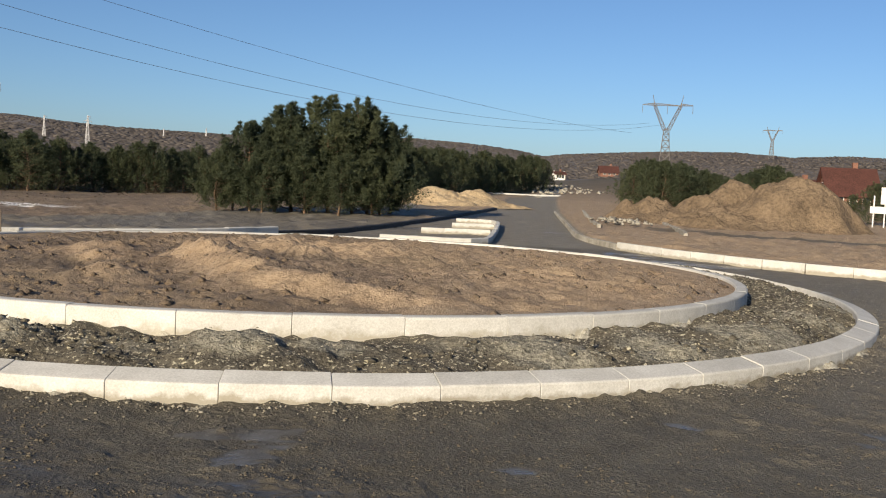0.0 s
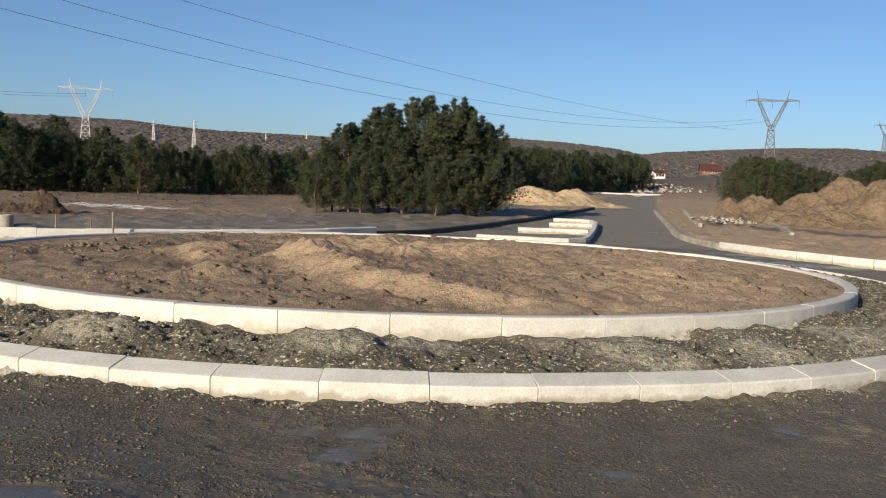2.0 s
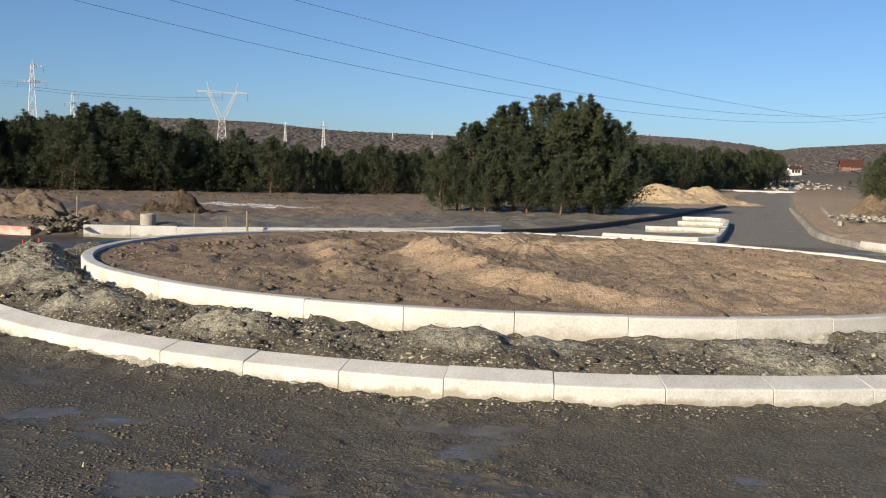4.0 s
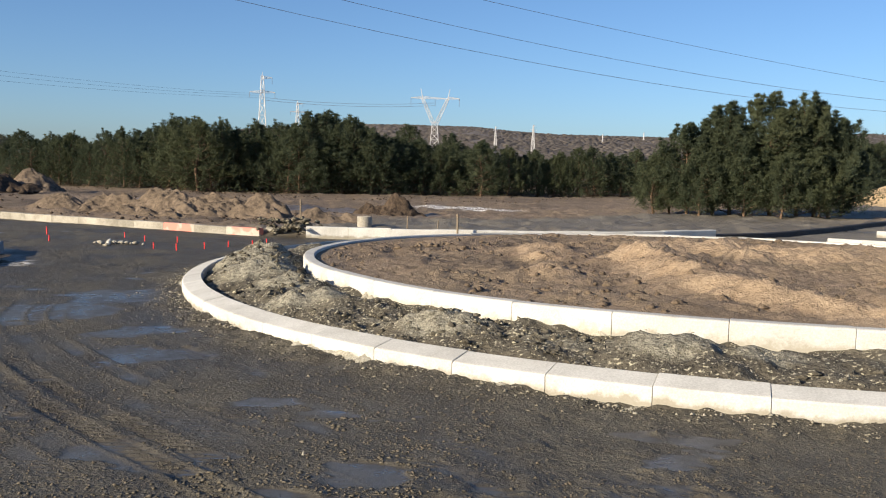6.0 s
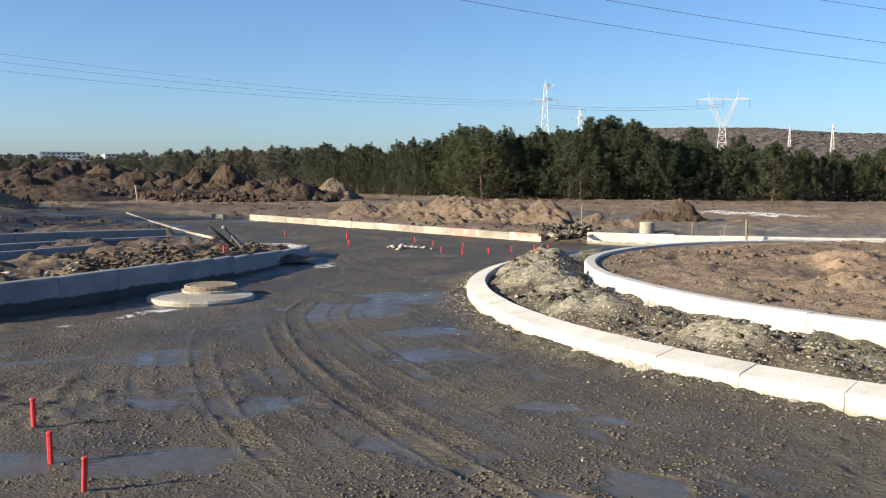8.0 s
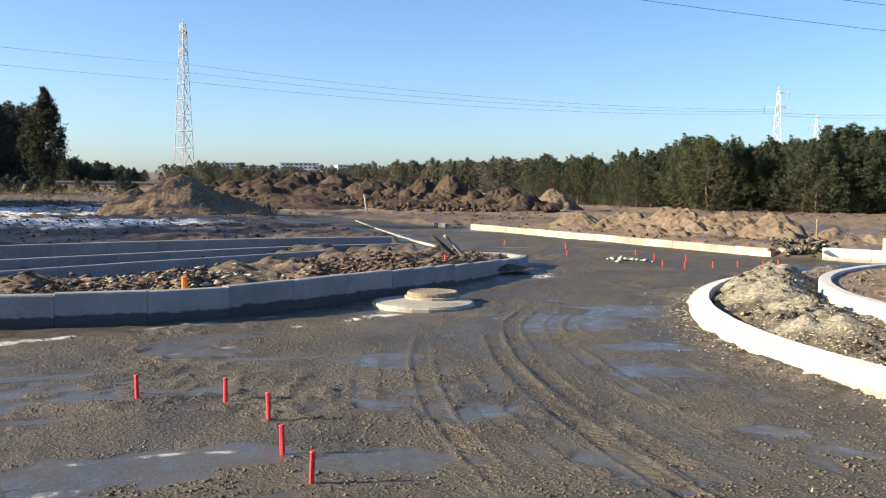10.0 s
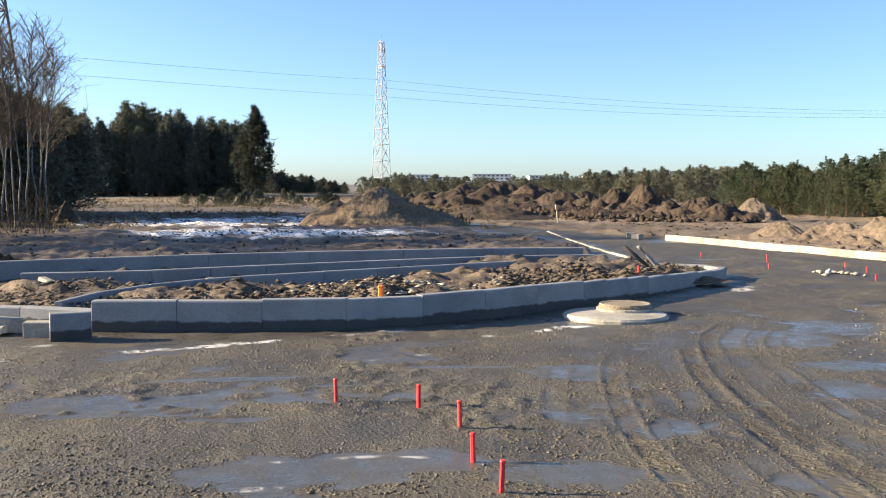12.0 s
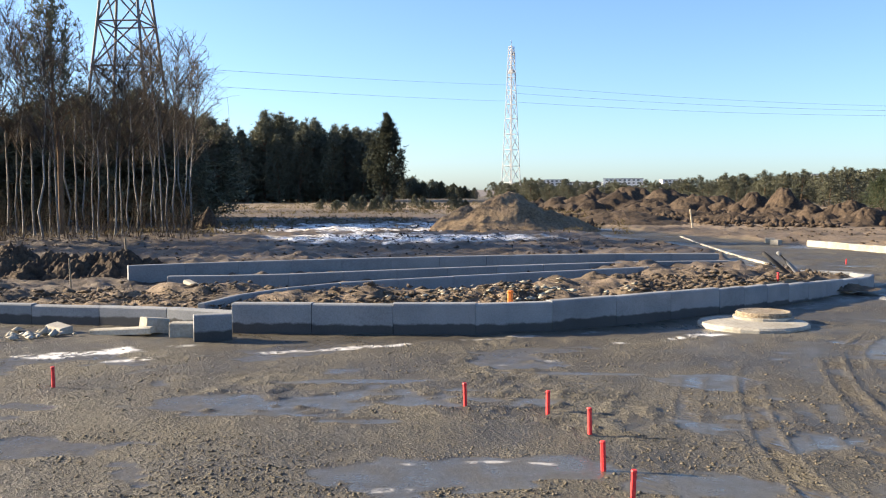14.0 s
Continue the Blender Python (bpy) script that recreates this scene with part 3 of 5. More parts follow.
for mx, my, rx, ry, turn, height in ((-3.1, 13.4, 0.6, 0.5, 0, 0.22), (-3.7, 10.7, 0.35, 0.3, 0, 0.14), (-1.0, 14.8, 2.0, 1.2, 0, 0.11), (2.0, 13.2, 1.2, 0.6, 0, 0.1), (-4.9, 13.6, 0.5, 0.4, 0, 0.2), (-2.4, 15.0, 1.8, 1.0, 0, 0.13), (-4.3, 12.2, 0.5, 0.3, 0, 0.13)):
    b = blob(FX, FY, mx, my, rx, ry, turn)
    FZ = FZ + 1.2 * height * b * (1 + 0.7 * fbm(FX, FY, 0.5, 4, 123, 0.6))
    SANDY = np.maximum(SANDY, step(0.25, 0.5, b) * (0.75 + 0.4 * fbm(FX, FY, 0.7, 2, 124)))
crest, _ = line_distance(FX + 0.1 * fbm(FX, FY, 0.6, 3, 127), FY + 0.1 * fbm(FX, FY, 0.6, 3, 128), smooth_line([(-3.3, 12.7), (-2.9, 12.2), (-2.1, 10.9), (-1.6, 10.3), (-1.0, 9.8), (-0.4, 9.4), (0.1, 9.25)], 0.3))
along = np.interp(FY, (9.1, 9.5, 10.3, 11.2, 12.2, 12.9), (0.08, 0.15, 0.21, 0.25, 0.32, 0.24))
FZ = FZ + along * np.exp(-(crest / 0.34) ** 1.4) * (1 + 0.45 * fbm(FX, FY, 0.45, 4, 129, 0.6))
SANDY = np.maximum(SANDY * 0.85, step(0.62, 0.3, crest) * (0.85 + 0.3 * fbm(FX, FY, 0.5, 3, 130)))
EARTH = (ring_r, np.radians(np.arange(0, 360, 0.55)), FZ)
ZERO = np.zeros_like(FX)
tagged(sheet("island_earth", FX, FY, FZ, GROUND, {"sand": SANDY, "dug": np.clip(0.15 + 0.8 * fbm(FX, FY, 1.6, 4, 126, 0.6), 0, 0.8) * (1 - SANDY) * step(3.5, 0.5, FX - CX), "moist": ZERO, "road": ZERO, "wet": ZERO, "snow": ZERO, "far": ZERO, "tar": ZERO}, close=True), "brown earth and sand heaps filling the roundabout island", "earth", kind="structure")



def haunch(label, radius, width, level, thick, seed):
    """Crumbled bedding concrete squeezed out along the foot of a kerb ring, broken by gaps."""
    rr, aa = np.meshgrid(np.linspace(0, 1, 9), np.radians(np.arange(150, 390, 0.22)), indexing="ij")
    px, py = CX + (radius + width * rr) * np.cos(aa), CY + (radius + width * rr) * np.sin(aa)
    there = step(-0.25, 0.35, fbm(px, py, 0.8, 4, seed, 0.7))
    pz = level + thick * (there * (1.15 - rr) ** 0.7 * (0.65 + 0.9 * fbm(px, py, 0.1, 3, seed + 1, 0.7)) - 0.35 * (1 - there) - 0.55 * rr)
    tagged(sheet("kerb_haunch", px, py, pz, CRUMB), label, "bedding concrete", kind="structure")


CRUMB = surface("crumbled_concrete", (0.24, 0.22, 0.17), (0.5, 0.475, 0.4), 7.0, 50.0, 0.95, 0.9, 0.012)
haunch("pale crumbled bedding concrete at the foot of the outer kerb", R_OUT - 0.005, 0.15, 0.03, 0.062, 141)
haunch("pale crumbled bedding concrete at the foot of the inner kerb", R_IN - 0.005, 0.12, 0.2, 0.075, 151)

# ---- kerbs round about ----
kerb_run("pale concrete kerb along the far side of the junction", FAR_KERB, 1.0, block_profile(0.15, 0.18), CONCRETE_DIRTY, special=((9, 11), PINK))
kerb_run("pale concrete kerb beside the gravel lot", FAR_KERB_RIGHT, 1.0, block_profile(0.15, 0.27), CONCRETE)
kerb_run("black bitumen-coated edging along the new road", BLACK_EDGE[:5], 1.0, block_profile(0.2, 0.14), ASPHALT)
kerb_run("pale concrete kerb round the road corner", RIGHT_KERB[::-1][:5], 1.0, block_profile(0.15, 0.22), CONCRETE)
kerb_run("muddy concrete kerb along the new road", RIGHT_KERB[::-1][4:8], 1.0, block_profile(0.15, 0.16), CONCRETE_DIRTY)
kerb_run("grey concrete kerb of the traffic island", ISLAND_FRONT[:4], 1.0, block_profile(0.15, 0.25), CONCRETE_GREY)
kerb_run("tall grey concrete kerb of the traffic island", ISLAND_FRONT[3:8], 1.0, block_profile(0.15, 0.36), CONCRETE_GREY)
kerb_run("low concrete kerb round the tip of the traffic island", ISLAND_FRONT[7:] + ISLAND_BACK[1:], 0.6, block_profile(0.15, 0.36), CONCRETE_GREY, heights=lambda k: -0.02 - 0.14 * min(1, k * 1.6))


# ---- heaps ----
def heap(name, label, category, cx, cy, rx, ry, height, material, turn=0.0, seed=0, lumps=(), ragged=0.3, rings=34, spokes=110):
    """A tipped heap: an oval cone with slumped sides, secondary tops (along, across, size, height), ridges and clods."""
    rr, aa = np.meshgrid(np.linspace(0.004, 1.0, rings), np.linspace(0, 2 * math.pi, spokes, endpoint=False), indexing="ij")
    edge = 1 + ragged * 0.5 * fbm(np.cos(aa) * 2 + seed, np.sin(aa) * 2, 1.0, 3, seed)
    u, v = rr * np.cos(aa) * edge, rr * np.sin(aa) * edge
    body = step(1.08, -0.1, rr) * (1.0 if not lumps else 0.55)
    for lu, lv, size, tall in lumps:
        body = np.maximum(body, tall * (0.55 * np.clip(1 - np.hypot(u - lu, v - lv) / size, 0, 1) + 0.45 * step(1.0, 0.0, np.hypot(u - lu, v - lv) / size)) * 1.05)
    body = body * step(1.02, 0.78, rr)
    scale = min(rx, ry)
    X, Y = u * rx, v * ry
    Z = height * body + step(1.0, 0.8, rr) * ragged * height * (0.42 * fbm(X + seed * 7, Y, scale * 0.5, 4, seed + 1) + 0.3 * fbm(X, Y + seed, scale * 0.18, 4, seed + 2, 0.65))
    c, s = math.cos(radians(turn)), math.sin(radians(turn))
    base = ground_z(cx, cy)
    ob = sheet(name, X * c - Y * s, X * s + Y * c, Z - 0.12 * rr, material, close=True)
    ob.location = (cx, cy, base - 0.02)
    return tagged(ob, label, category)


heap("sand_mound", "large ochre sand heap with two peaks beside the road", "sand heap", 13.7, 45.2, 6.4, 3.8, 2.35, SAND, -18, 3, ((0.42, -0.1, 0.72, 1.05), (0.05, 0.15, 0.55, 0.92), (-0.22, 0.0, 0.42, 0.66), (-0.55, 0.05, 0.42, 0.46), (-0.78, 0.0, 0.3, 0.4)), 0.42, 80, 240)
heap("sand_mound", "pale yellow sand heap beside the pines", "sand heap", 1.0, 62.0, 5.5, 3.0, 1.2, SAND_PALE, 25, 11, ((-0.35, 0, 0.7, 1.0), (0.3, 0.1, 0.6, 0.8)), 0.5)
heap("earth_mound", "long low heap of light brown earth behind the kerb", "earth heap", -19.4, 22.3, 4.6, 1.6, 0.8, EARTH_TAN, 8, 21, ((0.55, 0, 0.5, 0.85), (0.2, 0.1, 0.55, 1.0), (-0.15, 0, 0.6, 0.9), (-0.5, 0.05, 0.5, 0.75), (-0.75, 0, 0.3, 0.5)), 0.85, 50, 220)
heap("earth_mound", "small reddish sand heap behind the kerb", "earth heap", -23.6, 21.5, 1.7, 1.0, 0.5, EARTH_TAN, 10, 23, (), 0.4)
heap("earth_mound", "small heap of brown earth by the gap in the kerb", "earth heap", -14.3, 22.3, 1.6, 1.0, 0.45, EARTH_TAN, 12, 25, ((-0.3, 0, 0.6, 1.0), (0.4, 0, 0.5, 0.7)), 0.45)
heap("earth_mound", "small heap of dark clods on the gravel lot", "earth heap", -15.0, 27.0, 1.5, 0.8, 0.75, SOIL_DARK, 10, 27, ((0.2, 0, 0.6, 1.0), (-0.5, 0, 0.4, 0.6)), 0.6)
heap("earth_mound", "tipped heap of earth and stones at the foot of the mast", "earth heap", -39.5, 13.6, 4.4, 3.0, 1.7, surface("heap_earth", (0.08, 0.056, 0.036), (0.25, 0.182, 0.118), 0.9, 9.0, 0.95, 0.9, 0.06), 72, 31, ((-0.05, 0, 0.8, 1.0), (-0.45, 0.1, 0.5, 0.7), (0.4, 0, 0.5, 0.55)), 0.35, 60, 180)
heap("earth_mound", "low spill of dark earth beside the tipped heap", "earth heap", -44.0, 21.0, 4.0, 2.6, 0.6, SOIL_DARK, 70, 33, (), 0.5)
for k, (az, d, rx, ry, h) in enumerate(((64.6, 88, 5.5, 4, 2.3), (62.6, 80, 5, 4, 2.0), (60.8, 72, 3.6, 3, 1.3), (66.5, 92, 4.5, 4, 1.9), (59.4, 78, 3.4, 3, 1.4), (57.4, 66, 2.6, 2.2, 1.65), (55.8, 64, 2.3, 2.2, 1.85), (54.4, 52, 2.8, 2.4, 0.9), (52.4, 50, 2.2, 2.0, 1.35), (51.4, 47, 2.4, 1.8, 0.85), (68.5, 90, 3.2, 2.5, 1.0), (63.5, 60, 4, 2, 0.7), (58.5, 52, 3, 1.6, 0.55))):
    q = spot(az, d)
    heap("earth_mound", "heap of dark dug earth and clods on the field", "earth heap", q.x, q.y, rx * 1.5, ry * 1.15, h * 0.95, SOIL_DARK, az, 41 + k, ((0.1, 0, 0.6, 1.0), (-0.4, 0.2, 0.45, 0.75), (0.5, -0.1, 0.4, 0.65), (-0.7, -0.1, 0.3, 0.5)), 0.65, 40, 120)
q = spot(49.2, 48)
heap("earth_mound", "pointed heap of ochre sand in front of the pines", "earth heap", q.x, q.y, 2.2, 1.8, 1.05, EARTH_TAN, 0, 61, ((0, 0, 0.9, 1.0), (-0.5, 0, 0.5, 0.6)), 0.5, 26, 80)
q = spot(89.0, 44)
heap("earth_mound", "dark boulder-like clod heap under the birches", "earth heap", q.x, q.y, 0.9, 0.7, 1.0, SOIL_DARK, 0, 63, (), 0.5, 20, 60)
for k, (az, d) in enumerate(((99.5, 20.5), (97.6, 20.0), (95.6, 19.4), (93.8, 19.2), (101.5, 21))):
    q = spot(az, d)
    heap("earth_mound", "low bank of brown clods behind the traffic island", "earth heap", q.x, q.y, 0.8, 1.5, 0.48, SOIL_DARK, 5, 71 + k, ((-0.3, 0, 0.7, 1.0), (0.2, 0.5, 0.6, 0.8), (0.0, -0.6, 0.5, 0.7)), 1.1, 54, 180)


# ---- stones and clods ----
def pebbles(name, label, xs, ys, zs, sizes, material, seed, category="stones", flat=0.65):
    """Many angular stones as one mesh."""
    rng = np.random.default_rng(seed)
    count = len(xs)
    base = np.array([(1, 0, 0), (0, 1, 0), (-1, 0, 0), (0, -1, 0), (0.2, 0.1, 1), (-0.1, 0, -0.6)], float)
    tri = np.array([(0, 1, 4), (1, 2, 4), (2, 3, 4), (3, 0, 4), (1, 0, 5), (2, 1, 5), (3, 2, 5), (0, 3, 5)])
    v = base[None] * rng.uniform(0.55, 1.25, (count, 6, 3)) + rng.uniform(-0.25, 0.25, (count, 6, 3))
    a = rng.uniform(0, 2 * math.pi, count)
    c, s = np.cos(a)[:, None], np.sin(a)[:, None]
    x, y = v[..., 0] * c - v[..., 1] * s, v[..., 0] * s + v[..., 1] * c
    size = np.asarray(sizes)[:, None]
    co = np.stack([x * size + np.asarray(xs)[:, None], y * size + np.asarray(ys)[:, None], v[..., 2] * size * flat + np.asarray(zs)[:, None]], -1)
    faces = (tri[None] + 6 * np.arange(count)[:, None, None]).reshape(-1, 3)
    return tagged(tris_mesh(name, co.reshape(-1, 3), faces, material), label, category, kind="stuff")


def on_polar(grid, x, y):
    rr, aa, zz = grid
    i = np.clip(np.searchsorted(rr, np.hypot(x - CX, y - CY)), 0, len(rr) - 1)
    j = (np.arctan2(y - CY, x - CX) % (2 * math.pi) / (aa[1] - aa[0])).astype(int) % len(aa)
    return zz[i, j]


rng = np.random.default_rng(5)
a, r = rng.uniform(math.pi * 0.8, math.pi * 2.15, 14000), rng.uniform(R_IN + 0.05, R_OUT - 0.27, 14000)
x, y = CX + r * np.cos(a), CY + r * np.sin(a)
keep = fbm(x, y, 0.8, 3, 201) > -0.25
x, y = x[keep], y[keep]
pebbles("gravel", "pale crushed stone lying in the gravel apron", x, y, on_polar(APRON, x, y) + 0.004, rng.uniform(0.005, 0.013, len(x)) * rng.choice((0.6, 0.8, 1.0, 1.5, 2.0), len(x), p=(0.3, 0.3, 0.2, 0.15, 0.05)), STONE, 6, "gravel")
a, r = rng.uniform(math.pi * 0.8, math.pi * 2.15, 3000), rng.uniform(R_IN + 0.1, R_OUT - 0.32, 3000)
x, y = CX + r * np.cos(a), CY + r * np.sin(a)
keep = fbm(x, y, 1.1, 3, 202) > 0.05
x, y = x[keep], y[keep]
pebbles("clods", "grey clods of clay in the gravel apron", x, y, on_polar(APRON, x, y), rng.uniform(0.018, 0.06, len(x)), GRAVEL_FILL, 7, "clods")
a, r = rng.uniform(0, 2 * math.pi, 2600), (R_IN - 0.25) * np.sqrt(rng.uniform(0, 1, 2600))
x, y = CX + r * np.cos(a), CY + r * np.sin(a)
keep = fbm(x, y, 1.4, 3, 203) > -0.05
x, y = x[keep], y[keep]
pebbles("clods", "brown clods and stones on the earth island", x, y, on_polar(EARTH, x, y), rng.uniform(0.015, 0.06, len(x)) * rng.choice((0.6, 1, 1.3), len(x)), SOIL, 8, "clods")
a, r = rng.uniform(math.pi * 0.85, math.pi * 2.1, 3400), R_OUT + 0.04 + np.abs(rng.normal(0, 0.27, 3400))
x, y = CX + r * np.cos(a), CY + r * np.sin(a)
pebbles("gravel", "loose stones spilled along the outer kerb", x, y, relief(x[None], y[None])[0][0] + 0.003, rng.uniform(0.003, 0.010, len(x)) * rng.choice((0.7, 1, 2.2), len(x)), surface("spilled_stone", (0.08, 0.071, 0.055), (0.27, 0.245, 0.19), 9.0, 60.0, 0.9, 0.4, 0.004), 9, "gravel")
a, r = rng.uniform(math.pi * 0.85, math.pi * 2.1, 2200), R_OUT + 0.03 + np.abs(rng.normal(0, 0.1, 2200))
x, y = CX + r * np.cos(a), CY + r * np.sin(a)
keep = fbm(x, y, 0.9, 3, 204, 0.6) > -0.05
x, y = x[keep], y[keep]
pebbles("gravel", "pale crumbs of bedding concrete along the outer kerb", x, y, relief(x[None], y[None])[0][0] + 0.006, rng.uniform(0.005, 0.014, len(x)) * rng.choice((0.7, 1, 2.0), len(x), p=(0.5, 0.4, 0.1)), STONE, 19, "gravel")
a, r = np.radians(rng.uniform(-28, 102, 30000)), 1.65 / np.tan(np.radians(rng.uniform(5.5, 30, 30000)))
x, y = -np.sin(a) * r, np.cos(a) * r
keep = (np.hypot(x - CX, y - CY) > R_OUT + 0.1) & (fbm(x, y, 1.1, 3, 205) > 0.05 - 0.5 * (rng.uniform(0, 1, len(x)) > 0.8)) & (x > -10.6)
x, y = x[keep], y[keep]
zz, mm = relief(x[None], y[None])
keep = (mm["wet"][0] < 0.3) & (mm["road"][0] > 0.9)
x, y, z = x[keep], y[keep], zz[0][keep]
pebbles("gravel", "loose grit and small clods on the wet road", x, y, z + 0.002, rng.uniform(0.004, 0.010, len(x)) * rng.choice((0.7, 1, 1.2, 1.6), len(x)), surface("road_grit", (0.055, 0.046, 0.033), (0.155, 0.13, 0.094), 8.0, 60.0, 0.9, 0.3, 0.004), 10, "gravel")
a, r = np.radians(rng.uniform(22, 102, 26000)), 1.65 / np.tan(np.radians(rng.uniform(7.5, 30, 26000)))
x, y = -np.sin(a) * r, np.cos(a) * r
keep = (np.hypot(x - CX, y - CY) > R_OUT + 0.3) & (fbm(x, y, 0.9, 4, 215, 0.6) > 0.0) & (x > -9.8)
x, y = x[keep], y[keep]
zz, mm = relief(x[None], y[None])
keep = (mm["wet"][0] < 0.25) & (mm["road"][0] > 0.9)
x, y, z = x[keep], y[keep], zz[0][keep]
pebbles("clods", "crumbled grey-brown clods of mud strewn over the road", x, y, z + 0.002, rng.uniform(0.005, 0.013, len(x)) * rng.choice((0.6, 1, 1.6), len(x)), surface("road_clods", (0.06, 0.051, 0.038), (0.15, 0.129, 0.096), 5.0, 40.0, 0.9, 0.5, 0.008), 20, "clods", 0.55)
# rubble on the traffic island
SOIL_MID = surface("clodded_soil", (0.038, 0.03, 0.023), (0.135, 0.104, 0.077), 3.0, 22.0, 0.95, 0.9, 0.02)
t = rng.uniform(-3.5, 11.0, 13000)
x = np.interp(t, [q[1] for q in ISLAND_FRONT[1:]], [q[0] for q in ISLAND_FRONT[1:]]) - 0.3 - np.abs(rng.normal(0, 1.6, 13000))
keep = (fbm(x, t, 1.1, 3, 206) > 0.02) & (x > -16.4)
x, y = x[keep], t[keep]
pebbles("rubble", "clods and rubble on the traffic island", x, y, relief(x[None], y[None])[0][0] + 0.03, rng.uniform(0.008, 0.03, len(x)) * rng.choice((0.5, 0.8, 1.5, 3.0), len(x), p=(0.4, 0.35, 0.2, 0.05)), SOIL_MID, 11, "rubble", 0.5)
t = rng.uniform(-2.5, 10.8, 800)
x = np.interp(t, [q[1] for q in ISLAND_FRONT[1:]], [q[0] for q in ISLAND_FRONT[1:]]) - 0.35 - np.abs(rng.normal(0, 1.2, 800))
keep = (fbm(x, t, 1.4, 3, 209) > 0.0) & (x > -16.2)
x, y = x[keep], t[keep]
pebbles("rubble", "broken slabs of dried mud on the traffic island", x, y, relief(x[None], y[None])[0][0] + 0.05, rng.uniform(0.03, 0.12, len(x)), SOIL_MID, 22, "rubble", 0.4)
x, y = rng.normal(-12.4, 0.35, 80), rng.normal(4.4, 0.9, 80)
pebbles("rubble", "pale broken concrete chunks on the traffic island", x, y, relief(x[None], y[None])[0][0] + 0.05, rng.uniform(0.025, 0.09, 80), STONE, 12, "rubble", 0.42)
for cx, cy, h in ((-13.5, 6.3, 0.3), (-13.8, 8.4, 0.28), (-13.6, 9.6, 0.3), (-12.9, 3.2, 0.16), (-12.4, 1.0, 0.2), (-13.6, 10.1, 0.2), (-12.9, 5.7, 0.2)):
    heap("earth_mound", "small heap of clods on the traffic island", "earth heap", cx, cy, 0.9, 0.7, h * 0.55, SOIL_MID, 60, int(h * 100 + cx * 3 + 90), ((0.2, 0, 0.5, 1.0), (-0.4, 0.2, 0.4, 0.8)), 1.3, 26, 70)
x, y = rng.uniform(-60, -16, 9000), rng.uniform(-6, 60, 9000)
keep = (np.hypot(x, y) < 70) & (fbm(x, y, 5, 3, 207) > -0.1)
zz, mm = relief(x[None], y[None])
keep &= mm["road"][0] < 0.2
x, y, z = x[keep], y[keep], zz[0][keep]
pebbles("clods", "dark clods strewn over the field", x, y, z, rng.uniform(0.02, 0.1, len(x)), SOIL_DARK, 13, "clods")


a, r = np.radians(rng.uniform(49, 70, 5200)), rng.uniform(44, 92, 5200)
x, y = -np.sin(a) * r, np.cos(a) * r
keep = fbm(x, y, 6, 3, 208) > -0.05
x, y = x[keep], y[keep]
pebbles("clods", "dark clods, roots and debris round the dug heaps", x, y, relief(x[None], y[None])[0][0] + 0.05, rng.uniform(0.06, 0.2, len(x)) * rng.choice((0.6, 1, 1.8), len(x)), SOIL_DARK, 21, "clods", 0.9)


# ---- trees ----
def foliage(name, a, b, scale=1.0, sheer=0.45):
    m, n, l = nodes_of(name)
    p = n["Principled BSDF"]
    isl = n.new("ShaderNodeNewGeometry").outputs["Random Per Island"]
    obj = n.new("ShaderNodeObjectInfo").outputs["Random"]
    col = mix(n, l, 0.68, ramp(n, l, isl, a, b, 0, 1), ramp(n, l, noise_node(n, l, 1.6 * scale, 3, 0.6, n.new("ShaderNodeTexCoord").outputs["Object"]), a, b))
    col = mix(n, l, 1.0, col, ramp(n, l, obj, (0.75, 0.78, 0.8), (1.1, 1.05, 0.95), 0, 1), "MULTIPLY")
    l.new(col, p.inputs["Base Color"])
    p.inputs["Roughness"].default_value = 0.75
    p.inputs["Specular IOR Level"].default_value = 0.12
    glow = n.new("ShaderNodeBsdfTranslucent")
    l.new(col, glow.inputs["Color"])
    both = n.new("ShaderNodeMixShader")
    both.inputs[0].default_value = sheer
    l.new(p.outputs[0], both.inputs[1])
    l.new(glow.outputs[0], both.inputs[2])
    l.new(both.outputs[0], n["Material Output"].inputs["Surface"])
    return m


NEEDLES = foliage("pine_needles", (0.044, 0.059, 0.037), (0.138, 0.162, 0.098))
# Darkened needle tone: the corner spruce's shade is put into its colour.
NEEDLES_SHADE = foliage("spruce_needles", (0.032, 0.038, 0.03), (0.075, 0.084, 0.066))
# Paler than NEEDLES: haze over the far pines is put into the colour.
NEEDLES_HAZE = foliage("dark_pine_needles", (0.08, 0.09, 0.075), (0.17, 0.178, 0.138), 1.0, 0.2)
TWIG = foliage("bare_twigs", (0.075, 0.065, 0.06), (0.18, 0.155, 0.14))
BRUSH = foliage("dead_brush", (0.035, 0.029, 0.025), (0.09, 0.073, 0.062))
# Woods greyed and evened out: distance haze put into the colour.
WOODS = foliage("ridge_woods", (0.115, 0.102, 0.095), (0.155, 0.136, 0.124), 0.02, 0.05)
BARK = surface("pine_bark", (0.07, 0.05, 0.035), (0.2, 0.13, 0.085), 5.0, 40.0, 0.95, 0.6, 0.02)
BIRCH = surface("birch_bark", (0.072, 0.07, 0.068), (0.28, 0.274, 0.266), 3.0, 18.0, 0.85, 0.3, 0.01)


